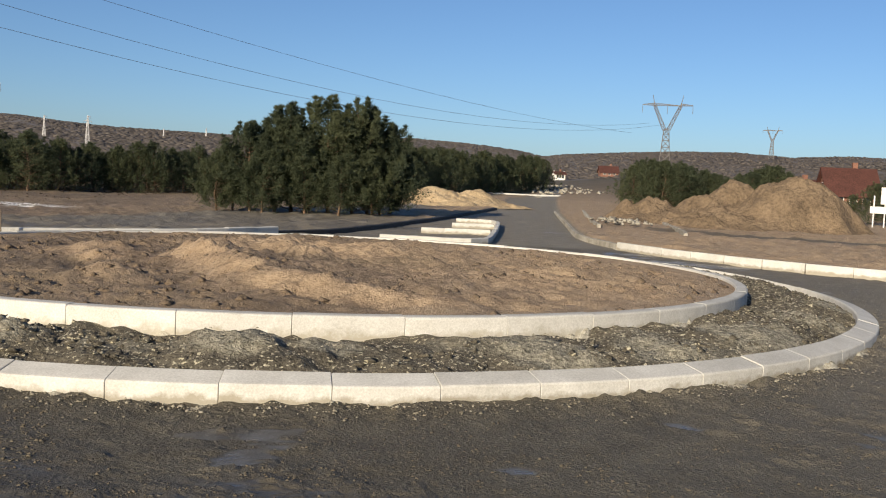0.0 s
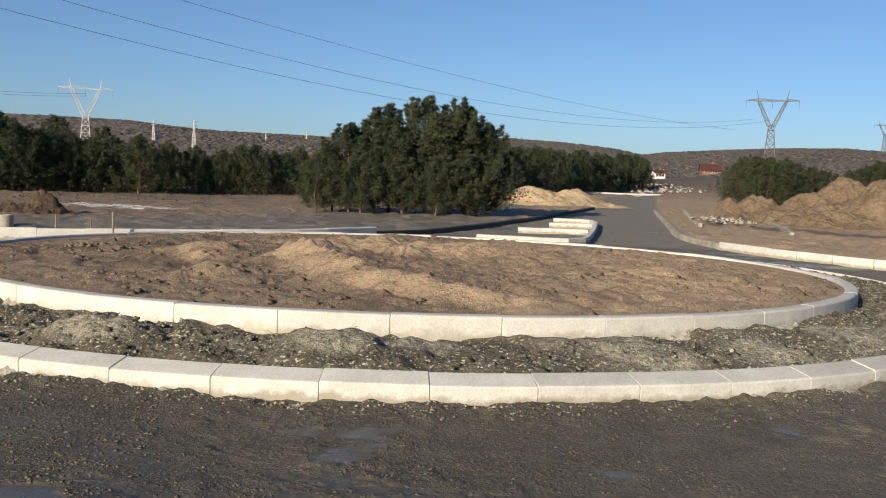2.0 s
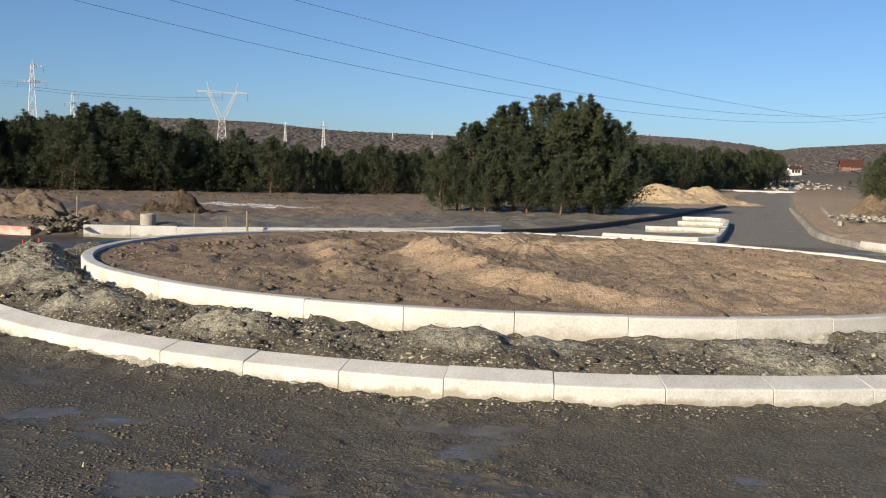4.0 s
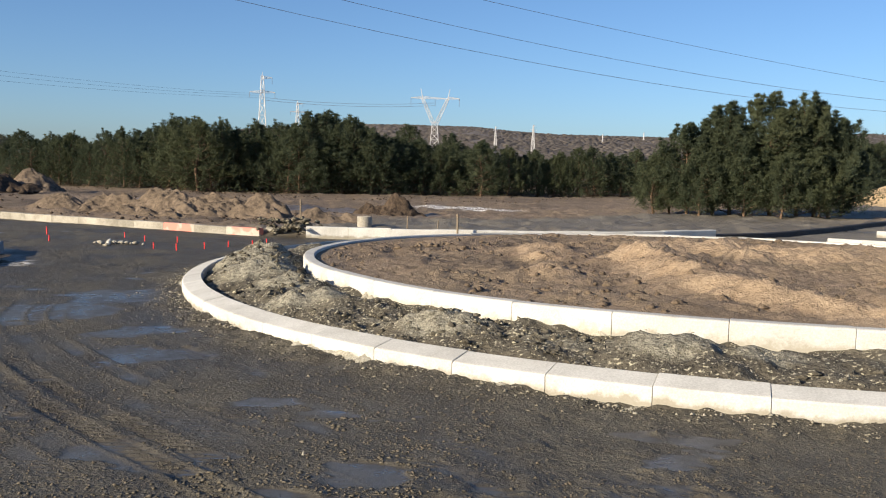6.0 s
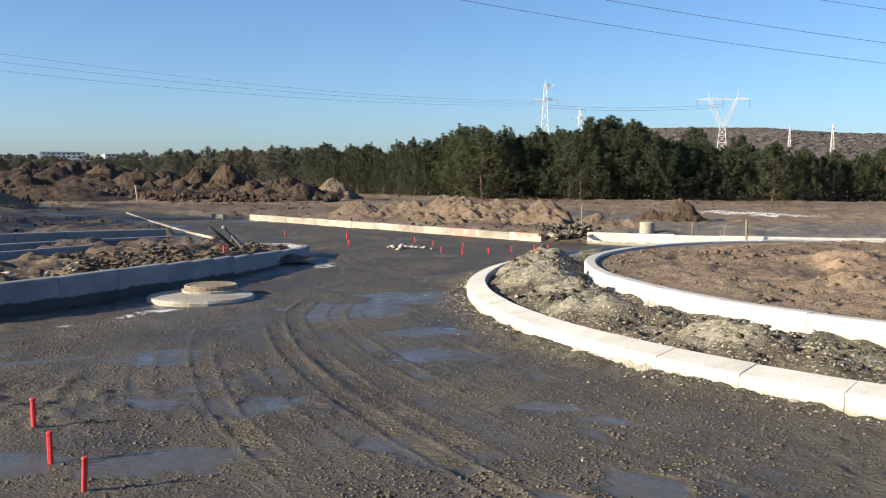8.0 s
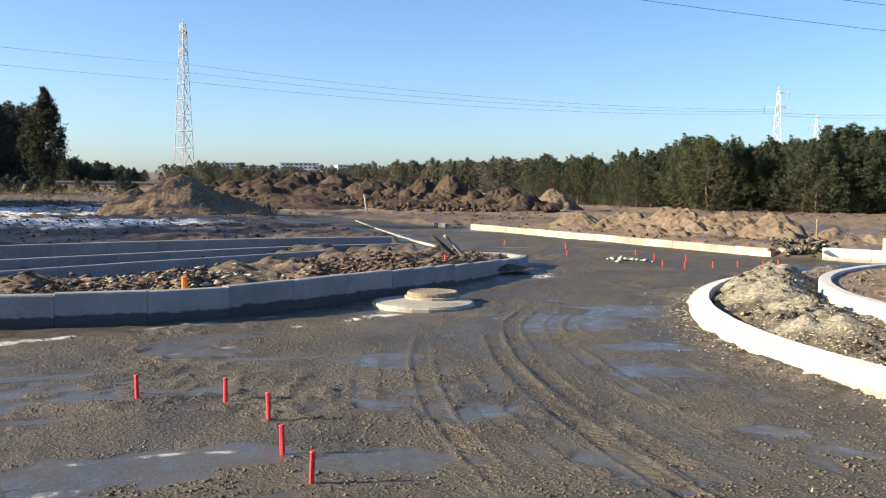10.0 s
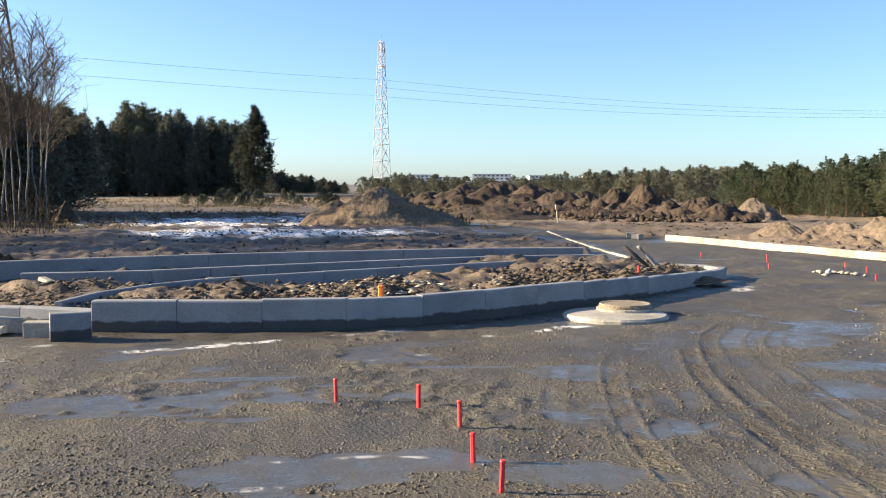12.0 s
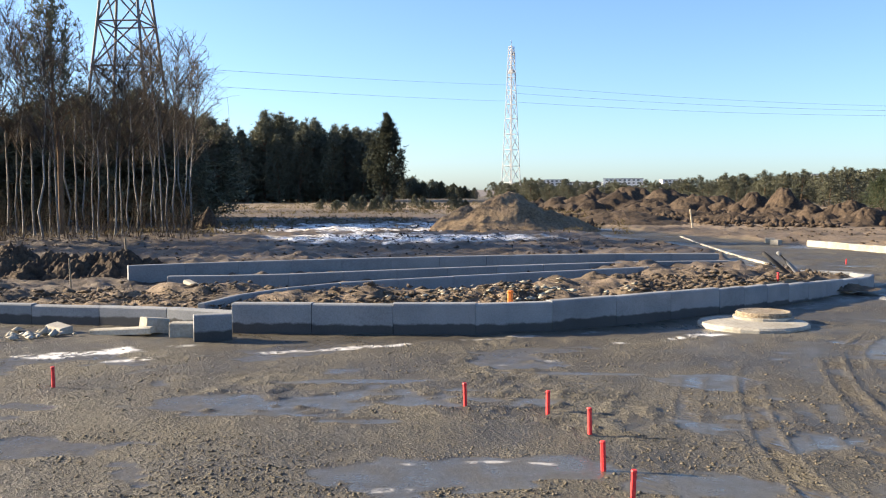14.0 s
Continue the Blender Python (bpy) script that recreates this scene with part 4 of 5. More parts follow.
def tube(verts, faces, points, radii, sides=5):
    """Adds a tapered tube of triangles through points."""
    for k, (q, r) in enumerate(zip(points, radii)):
        ahead = (points[min(k + 1, len(points) - 1)] - points[max(k - 1, 0)]).normalized()
        side = ahead.orthogonal().normalized()
        other = ahead.cross(side)
        start = len(verts)
        for i in range(sides):
            w = 2 * math.pi * i / sides
            verts.append(q + (side * math.cos(w) + other * math.sin(w)) * r)
        if k:
            for i in range(sides):
                j, lo = (i + 1) % sides, start - sides
                faces.append((lo + i, lo + j, start + j))
                faces.append((lo + i, start + j, start + i))


def tufts(rng, centres, spread, each, length, width, blades):
    """Needle tufts round the ends of the twigs: each a small star of narrow triangles."""
    count = len(centres) * each
    c = np.repeat(centres, each, axis=0) + rng.normal(0, 1, (count, 3)) * np.repeat(spread, each)[:, None] * (1, 1, 0.75)
    c = np.repeat(c, blades, axis=0)
    w = rng.normal(0, 1, (len(c), 3))
    w[:, 2] = np.abs(w[:, 2]) * 0.9 + 0.25
    w /= np.linalg.norm(w, axis=1)[:, None]
    s = np.cross(w, rng.normal(0, 1, (len(c), 3)))
    s /= np.linalg.norm(s, axis=1)[:, None]
    ln = length * rng.uniform(0.6, 1.3, (len(c), 1))
    v = np.stack([c - s * width, c + s * width, c + w * ln], 1)
    return v.reshape(-1, 3), np.arange(len(c) * 3).reshape(-1, 3)


def pine(seed, height, spread, clusters, each, needles=NEEDLES, length=0.2, low=0.08, pointed=0.6, label="", group="", bare=0.0, skirt=0.45):
    """A young pine: tapered trunk, limbs, and needle tufts at the limbs' ends in uneven layers."""
    rng = np.random.default_rng(seed)
    verts, faces, centres, widths = [], [], [], []
    top = Vector((rng.normal(0, 0.05) * height, rng.normal(0, 0.05) * height, height))
    trunk = [Vector((0, 0, -0.1)), top * 0.35 + Vector((rng.normal(0, 0.02) * height, 0, 0)), top * 0.7, top * 0.97]
    tube(verts, faces, trunk, [height * 0.02, height * 0.016, height * 0.01, height * 0.003], 6)
    gold = rng.uniform(0, 6)
    for k in range(clusters):
        t = low + (1 - low) * ((k + 0.5) / clusters) ** 0.85
        bulge = (1 - t ** 2.2) ** pointed * min(1.0, skirt + 1.9 * (t - low + 0.04))
        reach = spread * bulge * rng.uniform(0.35, 1.25)
        gold += 2.399 + rng.normal(0, 0.3)
        root = top * max(0.03, t - 0.1)
        tip = top * t + Vector((math.cos(gold) * reach, math.sin(gold) * reach, rng.uniform(-0.02, 0.06) * height))
        if t < bare:
            if rng.uniform() < 0.5:
                tube(verts, faces, [root, root.lerp(tip, 0.5)], [height * 0.003, 0.004], 3)
            continue
        mid = root.lerp(tip, 0.55) + Vector((0, 0, -0.02 * height))
        tube(verts, faces, [root, mid, tip], [height * 0.005, height * 0.0035, 0.004], 3)
        size = height * (0.034 + 0.03 * (1 - t)) * rng.uniform(0.7, 1.4)
        for q, k in ((tip, 1.0), (root.lerp(tip, 0.7), 0.85)):
            centres.append(q + Vector(rng.normal(0, 0.3, 3) * size))
            widths.append(size * k)
        for k in (1.3, 2.2, 3.1):
            centres.append(tip + Vector((rng.normal(0, 0.2), rng.normal(0, 0.2), k)) * size)
            widths.append(size * (0.5 - 0.1 * k))
    ob = thing("pine_tree", label, "pine tree", group=group)
    tris_mesh("trunk", verts, faces, BARK, ob)
    v, f = tufts(rng, np.array([tuple(q) for q in centres]), np.array(widths), each, length, length * 0.095, 3)
    tris_mesh("crown", v, f, needles, ob)
    return ob


def birch(seed, height, label, group):
    """A slender bare birch: leaning stem, rising limbs and fine hanging twigs."""
    rng = np.random.default_rng(seed)
    verts, faces, tv, tf = [], [], [], []
    lean = Vector((rng.normal(0, 0.05), rng.normal(0, 0.05), 0)) * height
    stem = [Vector((0, 0, -0.1)) + lean * (k / 7) ** 1.5 + Vector((rng.normal(0, 0.008), rng.normal(0, 0.008), 0)) * height * min(k, 1) + Vector((0, 0, height * k / 7)) for k in range(8)]
    tube(verts, faces, stem, [height * 0.0042 * (1 - k / 8.2) + 0.004 for k in range(8)], 6)
    for k in range(36):
        t = rng.uniform(0.36, 0.97)
        i = min(6, int(t * 7))
        root = stem[i].lerp(stem[i + 1], t * 7 - i)
        w, reach = rng.uniform(0, 2 * math.pi), height * (0.06 + 0.17 * (1 - t)) * rng.uniform(0.6, 1.3)
        out = Vector((math.cos(w), math.sin(w), 0))
        limb = [root, root + out * reach * 0.5 + Vector((0, 0, reach * 0.8)), root + out * reach + Vector((0, 0, reach * 1.3))]
        tube(tv, tf, limb, [0.02, 0.012, 0.005], 3)
        for j in range(9):
            s = rng.uniform(0.25, 1)
            q = limb[0].lerp(limb[2], s)
            end = q + Vector(rng.normal(0, 1, 3)) * reach * 0.32 + Vector((0, 0, reach * rng.uniform(-0.1, 0.35)))
            bend = q.lerp(end, 0.6) + Vector((0, 0, 0.06))
            tube(tv, tf, [q, bend, end], [0.009, 0.006, 0.003], 3)
    ob = thing("birch_tree", label, "birch tree", group=group)
    tris_mesh("trunk", verts, faces, BIRCH, ob)
    tris_mesh("crown", tv, tf, TWIG, ob)
    return ob


def place(models, az, d, size, lift=0.0, stretch=1.0):
    q = spot(az, d)
    k = models[random.randrange(len(models))]
    ob = copy_thing(k, pose(q.x, q.y, ground_z(q.x, q.y) + lift, 0, 0, random.uniform(0, 360)))
    ob.scale = (size * stretch, size * stretch, size)
    return ob


def drop_models(models):
    for k in models:
        for o in (*k.children_recursive, k):
            bpy.data.objects.remove(o)


def join_far(name, label, trees):
    """Joins far trees that nobody could count into one mesh."""
    verts, faces, slots, start = [], [], [], 0
    for tree in trees:
        for k, o in enumerate(sorted(tree.children, key=lambda c: c.name)):
            me = o.data
            co, tri = np.empty(len(me.vertices) * 3), np.empty(len(me.polygons) * 3, np.int32)
            me.vertices.foreach_get("co", co)
            me.polygons.foreach_get("vertices", tri)
            m = np.array(Matrix.LocRotScale(tree.location, tree.rotation_euler, tree.scale))
            verts.append(co.reshape(-1, 3) @ m[:3, :3].T + m[:3, 3])
            faces.append(tri.reshape(-1, 3) + start)
            slots.append(np.full(len(tri) // 3, k, np.int32))
            start += len(co) // 3
    ob = tris_mesh(name, np.concatenate(verts), np.concatenate(faces), NEEDLES_HAZE)
    ob.data.materials.append(BARK)
    ob.data.polygons.foreach_set("material_index", np.concatenate(slots))
    drop_models(trees)
    return tagged(ob, label, "woods", kind="stuff")


random.seed(11)
GROUP_PINES = "clump of young pines beside the lot"
big = [pine(300 + k, 4.3, 1.75, 70, 34, label="bushy green young pine in a dense clump", group=GROUP_PINES, length=0.17, low=0.05, pointed=0.5, bare=0.1) for k in range(3)]
for az, d, size in ((11.4, 37.5, 0.68), (10.0, 38.0, 0.76), (9.0, 38.2, 0.87), (6.8, 38.5, 0.93), (5.4, 39.0, 0.95), (4.5, 39.6, 0.86), (3.7, 39.5, 0.8), (3.1, 40.0, 0.6), (13.3, 37.5, 0.46), (12.4, 38.5, 0.52), (8.0, 40.5, 0.72), (10.7, 36.8, 0.48), (4.2, 38.0, 0.5), (6.2, 37.0, 0.48), (8.2, 37.2, 0.55)):
    place(big, az, d, size, stretch=random.uniform(1.0, 1.25))
GROUP_LINE = "row of young pines across the field"
small = [pine(320 + k, 4.2, 1.9, 74, 10, label="young green pine in the row at the field's edge", group=GROUP_LINE, length=0.2, low=0.0, pointed=0.75, skirt=0.8) for k in range(4)]
for k in range(92):
    az = 50.5 - 38.5 * (k + random.uniform(0, 0.8)) / 92
    front = 1 if k % 2 else 0
    d = np.interp(az, (12, 17, 22, 30, 40, 46, 51), (63, 59, 56, 53, 54, 58, 64)) + front * 5 + random.uniform(-1.2, 1.2)
    top = np.interp(az, (12, 16, 20, 24, 28, 32, 33.5, 36, 41, 44, 46, 49, 51), (1.2, 1.1, 1.0, 1.55, 2.1, 2.65, 2.75, 2.2, 2.35, 1.7, 1.5, 1.45, 1.0))
    place(small, az, d, max(0.5, (1.65 + d * math.tan(radians(top)) + random.uniform(-0.95, 0.0)) / 4.35), stretch=random.uniform(0.95, 1.5))
for k in range(34):
    az = 4.0 - 10.1 * (k + random.uniform(0, 0.7)) / 34
    d = np.interp(az, (-6, 4), (165, 80)) + random.uniform(-4, 4)
    top = np.interp(az, (-7.2, -6, -4, -2, 0, 2, 4), (0.9, 1.35, 1.5, 1.7, 1.85, 2.05, 2.15))
    place(small, az, d, (1.65 + d * math.tan(radians(top)) - 0.2 + random.uniform(-0.6, 0.1)) / 4.35, stretch=random.uniform(1.0, 1.4))
for k in range(20):
    az = -11.4 - 6.6 * (k + random.uniform(0, 0.6)) / 20
    d = 82 + random.uniform(-4, 6)
    place(small, az, d, (1.4 + d * math.tan(radians(np.interp(az, (-18, -15.5, -14, -12, -11), (1.4, 1.9, 2.3, 2.45, 1.9)))) - 1.2) / 4.3, stretch=1.35)
for k in range(10):
    az = -17.4 - 2.6 * k / 10
    place(small, az, 96 + random.uniform(-3, 3), (1.4 + 96 * math.tan(radians(np.interp(az, (-20.5, -19, -17.4), (1.5, 2.2, 1.6)))) - 1.0) / 4.3, stretch=1.3)
for az, d, size in ((-21.4, 72, 0.3), (-22.3, 70, 0.36), (-23.3, 66, 0.4), (-24.4, 66, 0.55), (-25.4, 66, 0.66), (-26.4, 68, 0.8)):
    place(small, az, d, size, stretch=1.2)
tiny = [pine(330 + k, 4.2, 1.35, 30, 9, NEEDLES_HAZE, label="far green pine beyond the earth heaps", group="far pines across the field", length=0.32, low=0.02, pointed=0.55) for k in range(3)]
distant = []
for k in range(70):
    az = 50 + 22 * (k + random.uniform(0, 0.9)) / 70
    d = random.uniform(105, 150)
    top = np.interp(az, (50, 54, 58, 62, 66, 70, 72), (1.15, 1.0, 0.85, 0.6, 0.55, 0.6, 0.5))
    distant.append(place(tiny, az, d, (1.65 + d * math.tan(radians(top)) + random.uniform(-0.8, 0.1)) / 4.35, stretch=1.6))
join_far("far_pines", "belt of far green pines beyond the earth heaps", distant)
sapling = [pine(336 + k, 1.2, 0.62, 34, 7, label="knee-high bushy pine sapling on the far field", group="pine saplings on the field", length=0.16, low=0.0, pointed=0.9, needles=NEEDLES_HAZE) for k in range(3)]
for k in range(20):
    az = 73.5 + 9.0 * (k + random.uniform(0, 1.6)) / 20
    place(sapling, az, 92 + random.uniform(-10, 14), random.uniform(0.35, 1.3), stretch=random.uniform(0.9, 1.3))
GROUP_FOREST = "dark pine forest at the end of the field"
tall = [pine(340 + k, 15.0, 2.9, 64, 9, NEEDLES_HAZE, 0.75, 0.02, 0.65, "tall dark pine at the forest edge", GROUP_FOREST) for k in range(3)]
for k in range(76):
    az = 79.0 + 24 * (k + random.uniform(0, 0.8)) / 76
    d = 170 + (k % 3) * 8 + random.uniform(-3, 3)
    top = np.interp(az, (79, 80.2, 81.5, 84, 87, 89, 103), (3.5, 3.4, 3.6, 3.95, 3.85, 3.7, 3.7))
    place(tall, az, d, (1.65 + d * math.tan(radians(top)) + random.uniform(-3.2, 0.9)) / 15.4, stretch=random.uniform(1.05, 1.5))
spruce = pine(350, 13.0, 3.5, 84, 16, NEEDLES_SHADE, 0.6, 0.08, 1.1, "dark spruce standing out at the forest corner", "")
spruce.matrix_world = pose(*spot(78.7, 160, 0.1))
distant = []
for k in range(34):
    az = 73.2 + 5.4 * k / 34
    distant.append(place(tall, az, 240 + random.uniform(-8, 8), np.interp(az, (73, 75.5, 78.6), (0.14, 0.26, 0.38)) * random.uniform(0.75, 1.1), stretch=2.0))
for k in range(60):
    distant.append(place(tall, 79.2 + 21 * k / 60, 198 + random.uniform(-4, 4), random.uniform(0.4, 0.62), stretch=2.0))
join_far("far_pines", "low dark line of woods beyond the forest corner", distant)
GROUP_BIRCH = "birches at the edge of the wood"
stems = [birch(360 + k, 9.0, "bare birch with a pale slender trunk", GROUP_BIRCH) for k in range(4)]
# Birches beyond azimuth 100 are unseen, added to cast shade on the field.
for k in range(58):
    az = 89.8 + 26.0 * (k ** 1.2 + random.uniform(0, 0.9)) / 131
    d = np.interp(az, (89.5, 91, 95, 102), (44, 41, 37, 34)) + random.uniform(-1, 7)
    top = np.interp(az, (89.5, 90.5, 92, 95, 97, 102), (7.0, 8.8, 9.2, 7.6, 10.0, 10.6)) + random.uniform(-1.6, 0.3)
    place(stems, az, d, (1.65 + d * math.tan(radians(top))) / 9.0, stretch=random.uniform(0.9, 1.3))
thin = pine(371, 9.2, 1.5, 50, 6, NEEDLES_HAZE, 0.3, 0.3, 0.4, "thin dark pine among the birches", GROUP_BIRCH, bare=0.5)
place([thin], 97.0, 38, 0.92, stretch=0.7)
distant = []
# The thicket too runs on out of view, added to block the sun.
for k in range(46):
    az = 88.6 + 28.0 * (k + random.uniform(0, 0.8)) / 46
    d = random.uniform(52, 66)
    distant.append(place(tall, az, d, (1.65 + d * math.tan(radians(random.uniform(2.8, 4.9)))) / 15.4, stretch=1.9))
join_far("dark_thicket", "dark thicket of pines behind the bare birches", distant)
rng = np.random.default_rng(91)
bv, bf = [], []
for k in range(750):
    q = spot(rng.uniform(89.5, 103), rng.uniform(33.5, 46), 0.05)
    hgt = rng.uniform(0.3, 2.4)
    tube(bv, bf, [q, q + Vector((rng.normal(0, 0.2), rng.normal(0, 0.2), hgt * 0.6)), q + Vector((rng.normal(0, 0.4), rng.normal(0, 0.4), hgt))], [0.009, 0.006, 0.002], 3)
tagged(tris_mesh("undergrowth", bv, bf, BRUSH), "brown leafless undergrowth beneath the birches", "undergrowth", kind="stuff")
drop_models(big + small + tiny + sapling + tall + stems + [thin])

# dry grass on the field
GRASS = foliage("dry_grass", (0.075, 0.06, 0.035), (0.2, 0.16, 0.09))
rng = np.random.default_rng(83)
az, d = rng.uniform(64, 104, 9000), rng.uniform(38, 150, 9000)
x, y = -np.sin(np.radians(az)) * d, np.cos(np.radians(az)) * d
z, grown = relief(x[None], y[None])
keep = (fbm(x, y, 9, 4, 311, 0.6) > -0.05) & (grown["snow"][0] < 0.2)
v, f = tufts(rng, np.stack([x, y, z[0] - 0.02], -1)[keep], np.full(keep.sum(), 0.16), 4, 0.22, 0.02, 3)
tagged(tris_mesh("dry_grass", v, f, GRASS), "dry brown grass in tufts across the muddy field", "grass", kind="stuff")

# woods on the ridge
rng = np.random.default_rng(77)
count = 26000
az, d = rng.uniform(-32, 50, count), rng.uniform(430, 1080, count)
x, y = -np.sin(np.radians(az)) * d, np.cos(np.radians(az)) * d
z = relief(x[None], y[None])[0][0]
size = rng.uniform(1.1, 1.9, count) * np.where(fbm(x, y, 120, 3, 301) > 0.1, 1.25, 0.8)
v = np.array([(1, 0, 0.1), (0.3, 0.95, 0.2), (-0.8, 0.6, 0.1), (-0.8, -0.6, 0.2), (0.3, -0.95, 0.1), (0.6, 0.1, 1.1), (-0.4, 0.5, 1.2), (-0.3, -0.6, 1.05), (0, 0, 1.75)])
t = np.array([(0, 1, 5), (1, 6, 5), (1, 2, 6), (2, 3, 6), (3, 7, 6), (3, 4, 7), (4, 0, 5), (4, 5, 7), (5, 6, 8), (6, 7, 8), (7, 5, 8)])
co = v[None] * rng.uniform(0.6, 1.35, (count, 9, 3)) * size[:, None, None] * (1.5, 1.5, 0.32) + np.stack([x, y, z], -1)[:, None]
tagged(tris_mesh("far_woods", co.reshape(-1, 3), (t[None] + 9 * np.arange(count)[:, None, None]).reshape(-1, 3), WOODS), "brown leafless and evergreen woods covering the ridge", "woods", kind="stuff")


# ---- pylons and wires ----
def beam(verts, faces, a, b, w):
    """A square steel member between two points."""
    a, b = Vector(a), Vector(b)
    ahead = (b - a).normalized()
    side = ahead.orthogonal().normalized() * w / 2
    other = ahead.cross(side)
    start = len(verts)
    for q in (a, b):
        verts.extend((q + side + other, q - side + other, q - side - other, q + side - other))
    for i in range(4):
        j = (i + 1) % 4
        faces.append((start + i, start + j, start + 4 + j))
        faces.append((start + i, start + 4 + j, start + 4 + i))


def lattice(low, high, z0, z1, bays, w, shift0=(0, 0), shift1=(0, 0)):
    """A braced four-legged column that narrows from half-width low to high."""
    verts, faces, rings = [], [], []
    for k in range(bays + 1):
        t = 1 - (1 - k / bays) ** 1.25
        h = low + (high - low) * t
        cx, cy = shift0[0] + (shift1[0] - shift0[0]) * t, shift0[1] + (shift1[1] - shift0[1]) * t
        z = z0 + (z1 - z0) * t
        rings.append([(cx + h, cy + h, z), (cx - h, cy + h, z), (cx - h, cy - h, z), (cx + h, cy - h, z)])
    for k in range(bays):
        for i in range(4):
            j = (i + 1) % 4
            beam(verts, faces, rings[k][i], rings[k + 1][i], w * 1.3)
            beam(verts, faces, rings[k][i], rings[k + 1][j], w * 0.75)
            beam(verts, faces, rings[k][j], rings[k + 1][i], w * 0.75)
            beam(verts, faces, rings[k + 1][i], rings[k + 1][j], w * 0.75)
    return verts, faces


def truss(a, b, depth, bays, w):
    """A flat braced arm from a to b, tapering to its end."""
    verts, faces = [], []
    a, b = Vector(a), Vector(b)
    for k in range(bays):
        p, q = a.lerp(b, k / bays), a.lerp(b, (k + 1) / bays)
        d0, d1 = Vector((0, 0, depth * (1 - 0.8 * k / bays))), Vector((0, 0, depth * (1 - 0.8 * (k + 1) / bays)))
        for s, e in ((p, q), (p + d0, q + d1), (p, q + d1), (p + d0, q), (p, p + d0)):
            beam(verts, faces, s, e, w)
    return verts, faces


def insulator(parent, top, length, w):
    verts, faces = [], []
    tube(verts, faces, [Vector(top) - Vector((0, 0, length * k / 10)) for k in range(11)], [w * (0.35 if k % 2 else 1.0) for k in range(11)], 6)
    tris_mesh("insulator", verts, faces, WIRE, parent)


def y_pylon(az, d, height, face, w, steel, label):
    """Portal pylon: braced foot, a V of two arms, a beam across them and two earth-wire horns."""
    q = spot(az, d)
    ob = thing("pylon", label, "power pylon", pose(q.x, q.y, ground_z(q.x, q.y), 0, 0, face))
    h = height
    tris_mesh("foot", *lattice(h * 0.075, h * 0.03, 0, h * 0.6, 7, w), steel, ob)
    for s in (-1, 1):
        tris_mesh("arm", *lattice(h * 0.022, h * 0.016, h * 0.59, h * 0.88, 5, w * 0.8, (s * h * 0.02, 0), (s * h * 0.15, 0)), steel, ob)
        tris_mesh("horn", *truss((s * h * 0.15, 0, h * 0.87), (s * h * 0.175, 0, h), h * 0.02, 3, w * 0.8), steel, ob)
        tris_mesh("crossarm", *truss((s * h * 0.15, 0, h * 0.88), (s * h * 0.29, 0, h * 0.885), h * 0.03, 5, w * 0.7), steel, ob)
        insulator(ob, (s * h * 0.29, 0, h * 0.885), h * 0.09, w * 0.9)
    tris_mesh("crossbeam", *truss((-h * 0.15, 0, h * 0.88), (h * 0.15, 0, h * 0.88), h * 0.03, 8, w * 0.7), steel, ob)
    insulator(ob, (0, 0, h * 0.88), h * 0.09, w * 0.9)
    return ob


def mast_pylon(az, d, height, face, w, steel, label, arms=((0.78, 1, 0.13), (0.78, -1, 0.13), (0.93, 1, 0.1)), foot=0.08, bays=8):
    """Single-column lattice pylon with crossarms at (height, side, reach)."""
    q = spot(az, d)
    ob = thing("pylon", label, "power pylon", pose(q.x, q.y, ground_z(q.x, q.y), 0, 0, face))
    tris_mesh("tower", *lattice(height * foot, height * 0.012, 0, height * 0.96, bays, w), steel, ob)
    v, f = [], []
    beam(v, f, (0, 0, height * 0.94), (0, 0, height), w)
    tris_mesh("tip", v, f, steel, ob)
    for z, side, reach in arms:
        tris_mesh("crossarm", *truss((0, 0, height * z), (side * reach * height, 0, height * (z + 0.01)), height * 0.03, 4, w * 0.7), steel, ob)
        insulator(ob, (side * reach * height, 0, height * (z + 0.01)), height * 0.06, w * 0.9)
    return ob


FAR_STEEL = "grey lattice power pylon standing on the wooded ridge"
y_pylon(26.4, 340, 29.5, 26, 0.12, STEEL, "pale steel portal power pylon rising behind the pines")
y_pylon(-13.0, 430, 37.0, -13, 0.19, STEEL_DARK, "dark steel portal power pylon above the pines")
y_pylon(-18.9, 825, 1.65 + 825 * math.tan(radians(3.89)) - ground_z(*spot(-18.9, 825).xy), -19, 0.24, STEEL_DARK, "far dark steel portal power pylon")
mast_pylon(36.6, 330, 32.5, 40, 0.1, STEEL, "pale lattice power pylon behind the pines", foot=0.06)
mast_pylon(34.55, 520, 29.0, 40, 0.13, STEEL, FAR_STEEL, foot=0.06, bays=7)
for az, d, top in ((22.75, 640, 2.6), (20.5, 600, 2.75), (16.4, 760, 2.25), (14.03, 800, 2.4)):
    q = spot(az, d)
    mast_pylon(az, d, 1.65 + d * math.tan(radians(top)) - ground_z(q.x, q.y), 40, 0.12, STEEL, FAR_STEEL, foot=0.06, bays=6)
mast_pylon(71.04, 215, 35.5, 30, 0.12, STEEL, "tall slim lattice power pylon behind the earth heap", ((0.79, -1, 0.035), (0.79, 1, 0.035), (0.9, 1, 0.03)), 0.045, 11)
mast_pylon(93.3, 92, 34.0, 70, 0.15, STEEL_DARK, "dark lattice power pylon behind the bare birches", ((0.7, 1, 0.16), (0.7, -1, 0.16)), 0.105, 9)


